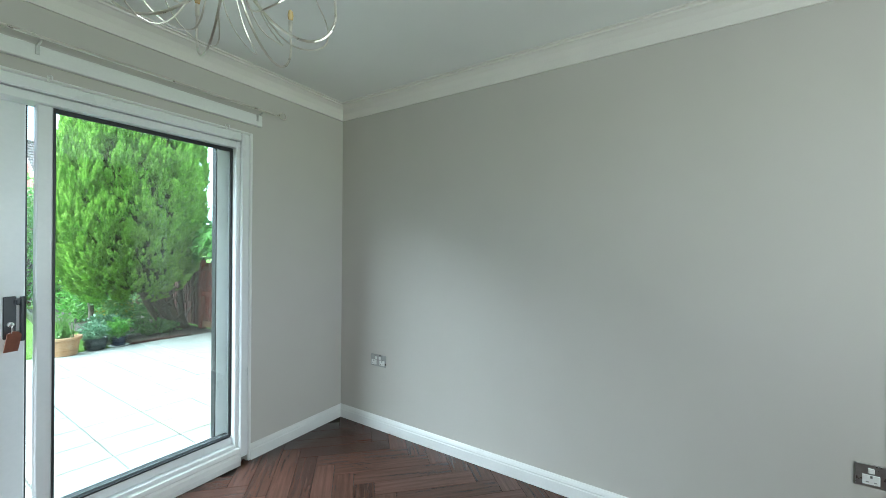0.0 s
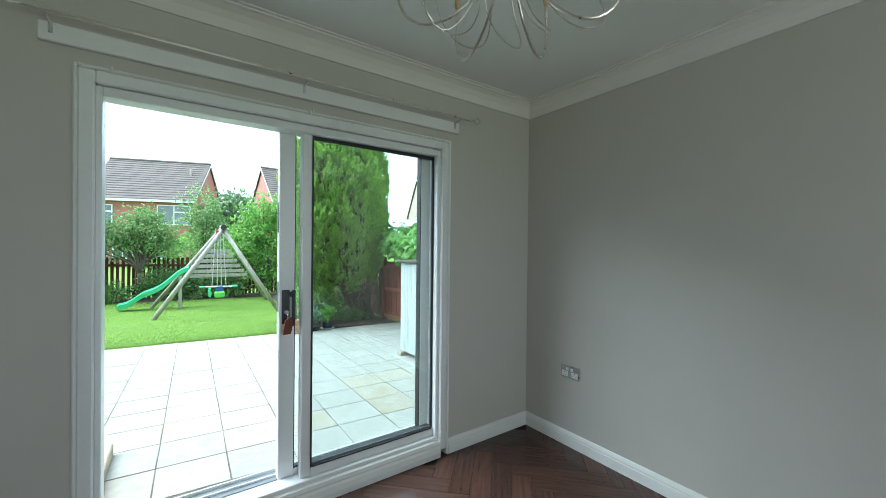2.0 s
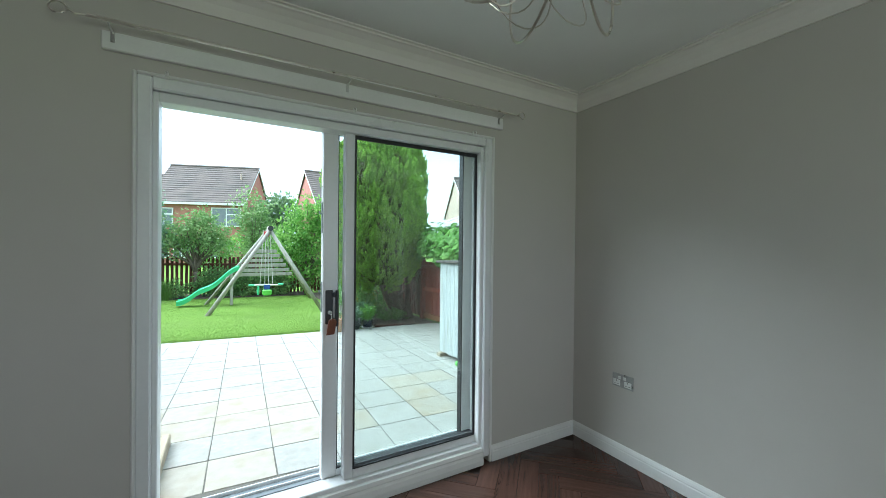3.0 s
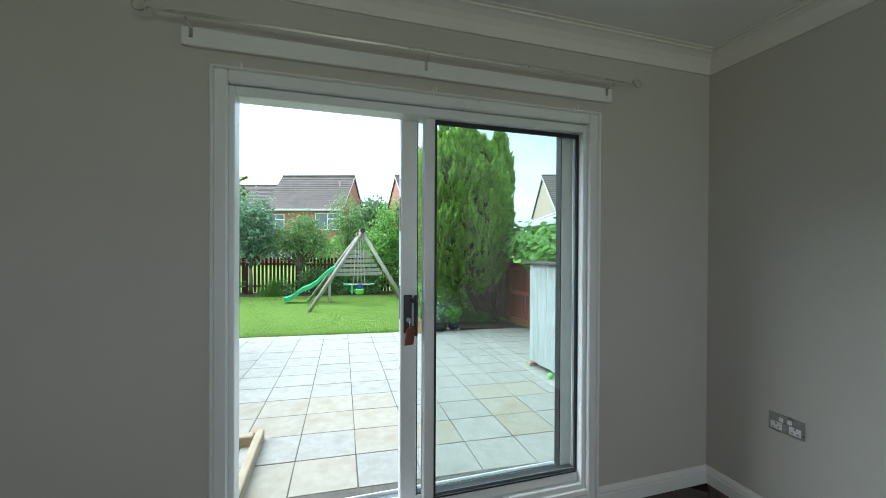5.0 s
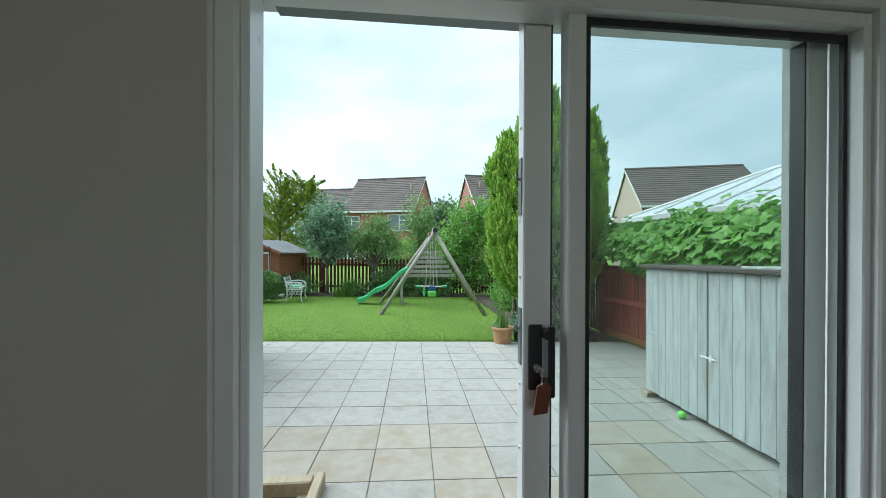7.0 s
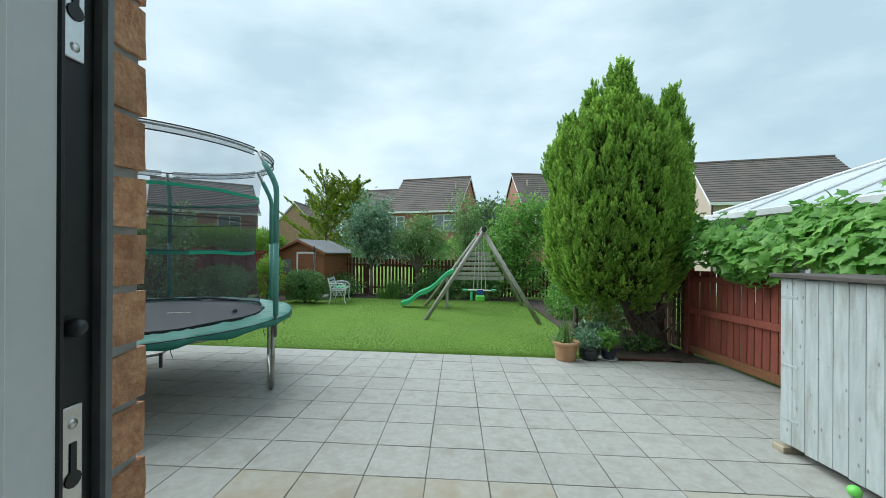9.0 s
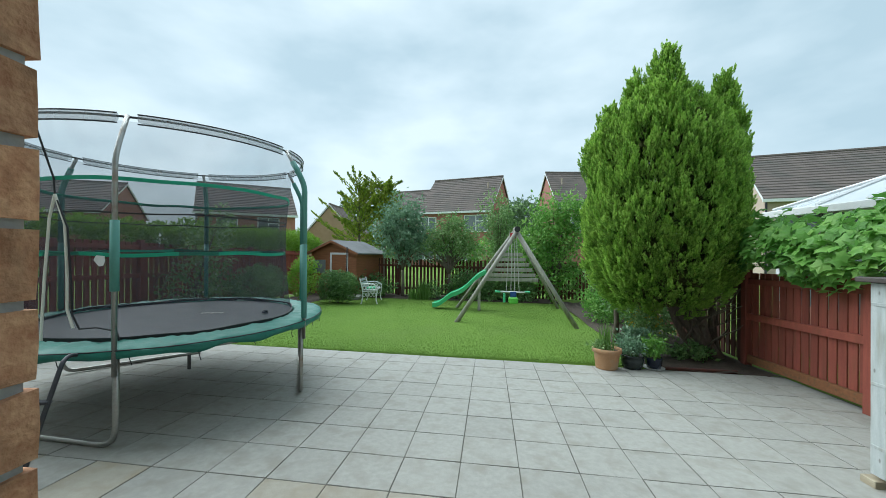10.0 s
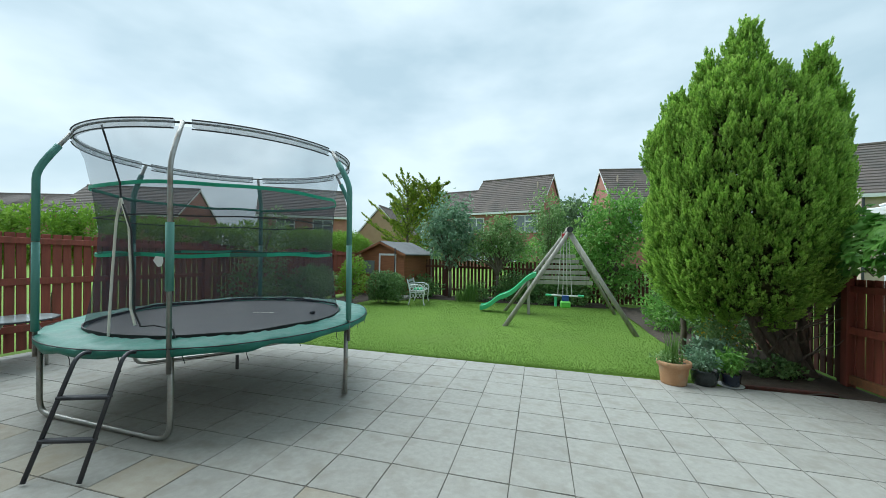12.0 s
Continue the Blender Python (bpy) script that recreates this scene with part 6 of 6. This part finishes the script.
# ---- houses beyond the garden ----
def house(name, label, A, B, half, eave, ridge, wall_m, windows=(), chimney=None, base=-0.9, group="neighbouring houses", front=1):
    """A gabled house with its ridge from A to B in the plan; windows: (share along the front, sill, width, height)."""
    A, B = Vector(A), Vector(B)
    d = B - A
    L = d.length
    t = thing(name, label, "house", pose(A.x, A.y, base, 0, 0, math.degrees(math.atan2(d.y, d.x))), group=group)
    e, r = eave - base, ridge - base
    bm = prism(bmesh.new(), [(-half + 0.3, 0), (half - 0.3, 0), (half - 0.3, e + 0.1), (0, r - 0.25), (-half + 0.3, e + 0.1)], "x", 0.15, L - 0.15)
    part("wall", bm, wall_m, t)
    n = 17
    for s in (-1, 1):
        line = []
        for k in range(n):
            for u, dz in ((k / n, 0.05), ((k + 1) / n, 0.0)):
                line.append((s * half * (1 - u), e + (r - e) * u + dz))
        under = [(0, r - 0.12), (s * half, e - 0.12)]
        bm = prism(bmesh.new(), line + under, "x", 0, L)
        part("roof", bm, M_TILE, t, "brown tiled roof slope in courses")
        bm = boxed(-0.05, L + 0.05, s * half - 0.03 if s > 0 else -half - 0.09, s * half + 0.09 if s > 0 else -half + 0.03, e - 0.22, e - 0.03)
        part("gutter", bm, M_FASCIA, t, "white fascia and gutter")
    part("ridge_tile", tube(bmesh.new(), [(0, 0, r), (L, 0, r)], 0.12, 8), M_TILE, t)
    for x in (-0.02, L - 0.04):
        bm = bmesh.new()
        for s in (-1, 1):
            prism(bm, [(0, r - 0.02), (0, r - 0.2), (s * half, e - 0.2), (s * half, e - 0.02)], "x", x, x + 0.06)
        part("verge", bm, M_FASCIA, t, "white verge board")
    for u, z, w, h in windows:
        x = u * L
        y = -half + 0.3 if front > 0 else half - 0.3
        o = -0.05 * front
        wd = part("window", boxed(x - w / 2, x + w / 2, min(y, y + o), max(y, y + o), z - base, z - base + h), M_FGLASS, t)
        bm = bmesh.new()
        o2 = -0.09 * front
        for x0, x1, z0, z1 in ((x - w / 2 - 0.08, x - w / 2, z, z + h), (x + w / 2, x + w / 2 + 0.08, z, z + h), (x - w / 2 - 0.08, x + w / 2 + 0.08, z + h, z + h + 0.08), (x - w / 2 - 0.08, x + w / 2 + 0.08, z - 0.08, z), (x - 0.04, x + 0.04, z, z + h), (x + 0.04, x + w / 2, z + h * 0.62, z + h * 0.70)):
            box(bm, x0, x1, min(y, y + o2), max(y, y + o2), z0 - base, z1 - base)
        part("window_frame", bm, M_FASCIA, wd, "white window frame")
    part("downpipe", tube(bmesh.new(), [(0.2, -half * front + 0.2 * front, 0), (0.2, -half * front + 0.2 * front, e - 0.2)], 0.06, 8), M_LADDER, t)
    if chimney:
        part("roof_vent", tube(bmesh.new(), [(chimney * L, -half * 0.35, e + (r - e) * 0.6), (chimney * L, -half * 0.35, e + (r - e) * 0.6 + 0.75)], 0.075, 8), M_RENDER, t, "small pale roof vent pipe")
    return t


house("brick_house", "two-storey red brick house with brown tiled roof beyond the fence", (-7.2, 42.4), (0.28, 39.8), 4.2, 5.0, 8.9, M_BRICKF, ((0.80, 3.0, 2.3, 1.5), (0.15, 3.0, 1.6, 1.4), (0.62, 0.2, 1.6, 1.6), (0.1, 0.2, 1.8, 1.8), (0.35, 0.2, 1.2, 1.6)), 0.85)
house("brick_house", "lower red brick wing with brown tiled roof", (-12.6, 44.2), (-7.0, 42.4), 3.9, 4.9, 7.9, M_BRICKF, ((0.5, 2.8, 1.4, 1.3),))
house("brick_house", "red brick house with tiled roof behind the tall shrubs", (4.3, 38.2), (14.0, 39.2), 4.2, 5.0, 8.9, M_BRICKF, ((0.2, 3.0, 1.4, 1.3),), 0.12)
house("rendered_house", "cream rendered house with brown tiled roof beyond the conservatory", (16.6, 29.3), (25.0, 26.6), 4.6, 4.5, 8.0, M_RENDER)
house("brick_house", "buff brick house with tiled roof and plain gable", (-19.6, 42.4), (-20.1, 51.5), 3.0, 3.0, 6.4, M_BRICKT)
house("brick_house", "brown tiled house roof beyond the side hedge", (-45.6, 29.2), (-36.3, 33.5), 5.0, 4.3, 7.4, M_BRICKF, ((0.45, 2.6, 1.8, 1.2), (0.8, 2.6, 1.4, 1.2)))
house("brick_house", "hip-ended house roof beyond the side hedge", (-54.0, 26.5), (-45.4, 29.4), 4.6, 4.1, 6.4, M_BRICKF)
house("brick_house", "red brick house seen through the trampoline net", (-27.4, 31.4), (-21.0, 36.0), 4.2, 4.2, 7.1, M_BRICKF, ((0.7, 2.6, 1.6, 1.2), (0.3, 2.6, 1.4, 1.2)))

# conservatory beyond the fence
cs = thing("conservatory", "white-roofed glazed conservatory beyond the patio fence", "conservatory")
EV, RG = 2.0, 2.86
bm = bmesh.new()
for a, b, c, d in (((3.2, 7.5, EV), (3.2, 0.8, EV), (5.2, 0.8, RG), (5.2, 5.9, RG)), ((3.2, 7.5, EV), (5.2, 5.9, RG), (7.2, 7.5, EV), None), ((7.2, 7.5, EV), (5.2, 5.9, RG), (5.2, 0.8, RG), (7.2, 0.8, EV))):
    q = [Vector(p) for p in (a, b, c, d) if p]
    lo = [bm.verts.new(p) for p in q]
    hi = [bm.verts.new(p + Vector((0, 0, 0.03))) for p in q]
    bm.faces.new(lo)
    bm.faces.new(hi)
    for i in range(len(q)):
        bm.faces.new((lo[i], lo[(i + 1) % len(q)], hi[(i + 1) % len(q)], hi[i]))
part("roof", bm, M_POLY, cs, "white translucent roof sheets")
for a, b in [((3.2, 7.5, EV + 0.05), (5.2, 5.9, RG + 0.05)), ((7.2, 7.5, EV + 0.05), (5.2, 5.9, RG + 0.05)), ((5.2, 5.9, RG + 0.06), (5.2, 0.8, RG + 0.06))] + [((3.2, y, EV + 0.05), (5.2, y, RG + 0.05)) for y in (0.9, 1.6, 2.3, 3.0, 3.7, 4.4, 5.1, 5.8)] + [((3.2 + 0.0, 6.6, EV + 0.05), (4.3, 6.6, EV + 0.05 + 0.86 * 0.55))]:
    part("glazing_bar", tube(bmesh.new(), [a, b], 0.028, 6), M_FASCIA, cs, "white glazing bar")
part("gutter", boxed(3.08, 3.2, 0.7, 7.6, EV - 0.10, EV + 0.02, bevel=0.01), M_FASCIA, cs, "white gutter")
part("end_gutter", boxed(3.2, 7.2, 7.5, 7.62, EV - 0.10, EV + 0.02, bevel=0.01), M_FASCIA, cs)
part("base_wall", boxed(3.25, 7.15, 0.8, 7.45, -0.5, 0.4), M_BRICKF, cs, "red brick base wall")
for k in range(7):
    part("window", boxed(3.25, 3.31, 0.85 + k * 0.94, 1.75 + k * 0.94, 0.4, EV - 0.1), M_FGLASS, cs)
    part("mullion", boxed(3.22, 3.32, 1.72 + k * 0.94, 1.80 + k * 0.94, 0.4, EV - 0.1), M_FASCIA, cs, "white mullion")


# ---- far trees ----
def spiky(x, y, h, r, seed):
    rng = np.random.default_rng(seed)
    t = thing("golden_conifer", "feathery golden-green conifer beyond the back fence", "tree", Matrix.Translation((x, y, gz(x, y))))
    bm = tube(bmesh.new(), [(0, 0, -0.1), (0, 0, h * 0.9)], [0.09, 0.015], 8)
    cs, ws = [], []
    for k in range(64):
        u = rng.random() ** 0.8
        z = h * (0.25 + 0.6 * u)
        a = rng.uniform(0, 2 * math.pi)
        ln = r * (1.35 - 0.6 * u) * rng.uniform(0.55, 1.35)
        e = Vector((ln * math.cos(a), ln * math.sin(a), z + ln * rng.uniform(0.45, 0.95)))
        s = Vector((0, 0, z))
        tube(bm, [s, s.lerp(e, 0.5) + Vector((0, 0, -0.05)), e], [0.02, 0.012, 0.004], 5)
        for i in range(95):
            q = rng.random() ** 0.7
            wd = 0.10 * (1.05 - q) + 0.01
            c = s.lerp(e, q) + Vector(rng.normal(size=3) * wd)
            cs.append(tuple(c))
            ws.append(tuple((e - s).normalized() + Vector((0, 0, 0.2))))
    part("trunk", bm, M_BARK, t)
    part("crown", leaves_mesh(rng, np.array(cs), 0.075, outward=np.array(ws), spread=0.45, long=2.2), L_GOLD, t)


spiky(-8.2, 18.5, 5.5, 1.35, 91)
spiky(-7.0, 18.9, 5.7, 1.1, 92)
shrub("far_tree", "grey-green tree between the houses", 1.5, 34.0, [(0, 0, 4.6, 2.0, 2.0, 1.7), (-1.0, 0, 3.4, 1.5, 1.5, 1.6)], L_FAR, 0.28, 1800, 93, 5, 0.15, "tree", 2.0)
shrub("far_tree", "rust-tinted garden tree before the rendered house", 13.4, 19.5, [(0, 0, 3.1, 1.3, 1.2, 0.9), (0.6, 0, 2.2, 1.2, 1.1, 1.0)], L_RUST, 0.12, 2600, 94, 5, 0.1, "tree", 1.4)
shrub("far_tree", "golden shrub top beyond the conservatory", 21.0, 18.5, [(0, 0, 5.1, 0.8, 0.8, 0.7)], L_GOLD, 0.14, 900, 95, 5, 0.1, "tree", 3.8)
shrub("far_tree", "distant dark tree beside the buff house", -20.0, 58.0, [(0, 0, 5.6, 1.5, 1.5, 2.2)], L_FAR, 0.3, 900, 96, 5, 0.2, "tree", 2.4)
shrub("far_tree", "distant poplar-like tree beyond the houses", -24.0, 60.0, [(0, 0, 7.0, 1.2, 1.2, 3.6)], L_FAR, 0.3, 1100, 97, 5, 0.2, "tree", 2.4)
shrub("far_tree", "pale green bushes beyond the back fence", -2.0, 21.0, [(0, 0, 1.4, 2.2, 1.0, 1.0), (2.6, 0, 1.6, 1.6, 1.0, 1.1)], L_FRESH, 0.14, 2400, 98, 5, 0.08, "shrub", 0.6)
shrub("far_tree", "pale green bushes beyond the back fence", -9.0, 24.0, [(0, 0, 1.3, 2.0, 1.0, 1.0)], L_APPLE, 0.14, 1300, 99, 5, 0.08, "shrub", 0.6)


# ---- pieces: parquet, slabs, bricks ----
# herringbone parquet, laid diagonally to the walls
PW, PL = 0.115, 0.575
plank = boxed(-PL / 2 + 0.0008, PL / 2 - 0.0008, -PW / 2 + 0.0008, PW / 2 - 0.0008, -0.012, 0.0, bevel=0.0012)
plank_me = finish(plank)
plank_me.materials.append(M_PARQ)
rest_v, rest_f, count = [], [], 0
for i in range(-60, 61):
    for j in range(-14, 15):
        for kind in (0, 1):
            u = i * PW + j * PL
            v = i * PW - j * PL
            if kind == 0:
                cu, cv, ang = u + PL / 2, v + PW / 2, 0
            else:
                cu, cv, ang = u + PL + PW / 2, v + PW - PL / 2, 90
            r = math.sqrt(0.5)
            x, y = -0.9 + (cu - cv) * r, -0.9 + (cu + cv) * r
            if not (RX0 + 0.02 < x < -0.02 and RY0 + 0.02 < y < -0.02):
                if not (RX0 - 0.15 < x < 0.15 and RY0 - 0.15 < y < 0.15):
                    continue
            m = pose(x, y, FZ, 0, 0, 45 + ang)
            if x > -2.35 and y > -2.0 and count < 300:
                part("plank", plank_me, None, floor, m=m)
                count += 1
            else:
                b = len(rest_v)
                rest_v += [tuple(m @ Vector(p)) for p in ((-PL / 2 + 0.001, -PW / 2 + 0.001, 0), (PL / 2 - 0.001, -PW / 2 + 0.001, 0), (PL / 2 - 0.001, PW / 2 - 0.001, 0), (-PL / 2 + 0.001, PW / 2 - 0.001, 0))]
                rest_f.append((b, b + 1, b + 2, b + 3))
part("planks", arrays(rest_v, rest_f), M_PARQ, floor, kind="stuff")

# concrete slabs, 40 cm square, turned slightly from the house
SL, rngs = 0.40, np.random.default_rng(11)
slab_me = []
for material in (M_SLAB, M_SLABY):
    for k in range(3):
        bm = boxed(-SL / 2 + 0.0034, SL / 2 - 0.0034, -SL / 2 + 0.0042, SL / 2 - 0.0042, -0.04, 0.0, bevel=0.002)
        for v in bm.verts:
            v.co += Vector((rngs.normal() * 0.0012, rngs.normal() * 0.0012, 0))
        me = finish(bm)
        me.materials.append(material)
        slab_me.append(me)
EX, EN = Vector((1, 0, -0.0178)).normalized(), Vector((0.0178, 0.033, 1)).normalized()
EY = EN.cross(EX)
lie = Matrix(((EX.x, EY.x, EN.x, 0), (EX.y, EY.y, EN.y, 0), (EX.z, EY.z, EN.z, 0), (0, 0, 0, 1)))
slabs = []
for j in range(-4, 8):
    for i in range(-16, 11):
        x = -2.285 + 0.2 + i * SL * math.cos(radians(1.5)) + j * SL * math.sin(radians(1.5))
        y = 2.245 + 0.2 - i * SL * math.sin(radians(1.5)) + j * SL * math.cos(radians(1.5))
        if y < 0.55 or x > 1.85 or (x < -2.55 and y < 1.4):
            continue
        slabs.append((math.hypot(x + 2, y - 1.5), x, y, j))
slabs.sort()
rest = bmesh.new()
for k, (d, x, y, j) in enumerate(slabs):
    yellow = (j == -1 and rngs.random() < 0.6) or (j < -1 and rngs.random() < 0.4)
    m = Matrix.Translation((x, y, gz(x, y))) @ lie @ pose(0, 0, 0, 0, 0, -1.5) @ pose(0, 0, rngs.normal() * 0.0006, rngs.normal() * 0.05, rngs.normal() * 0.05, rngs.choice((0, 180)) + rngs.normal() * 0.2)
    if k < 300:
        part("slab", slab_me[rngs.integers(3) + (3 if yellow else 0)], None, paving, m=m)
    else:
        box(rest, -SL / 2 + 0.0034, SL / 2 - 0.0034, -SL / 2 + 0.0042, SL / 2 - 0.0042, -0.04, 0.0, m=m)
part("slabs", rest, M_SLAB, paving, kind="stuff")

# bricks beside the door
brick_me = []
for k in range(4):
    bm = boxed(-0.1075, 0.1075, -0.05125, 0.05125, -0.0325, 0.0325)
    bmesh.ops.subdivide_edges(bm, edges=bm.edges[:], cuts=1, use_grid_fill=True)
    for v in bm.verts:
        v.co += Vector([rngs.normal() * 0.0016 for _ in range(3)])
    me = finish(bm)
    me.materials.append(M_BRICKO)
    brick_me.append(me)
for c in range(-3, 36):
    z = c * 0.075 + 0.02
    for k in range(5):
        x = OX0 - 0.045 - (0.1075 if c % 2 else 0.05) - (k - (0 if c % 2 else 0.52)) * 0.225
        if c % 2 == 0 and k == 0:
            m = pose(OX0 - 0.045 - 0.05125, 0.355 - 0.0525, z, 0, 0, 0) @ Matrix.Diagonal((0.477, 1, 1, 1))
        else:
            if c % 2 == 0:
                x = OX0 - 0.045 - 0.1125 - 0.1075 - (k - 1) * 0.225
            m = pose(x, 0.355 - 0.0525, z)
        part("brick", brick_me[rngs.integers(4)], None, brick_wall, m=m)
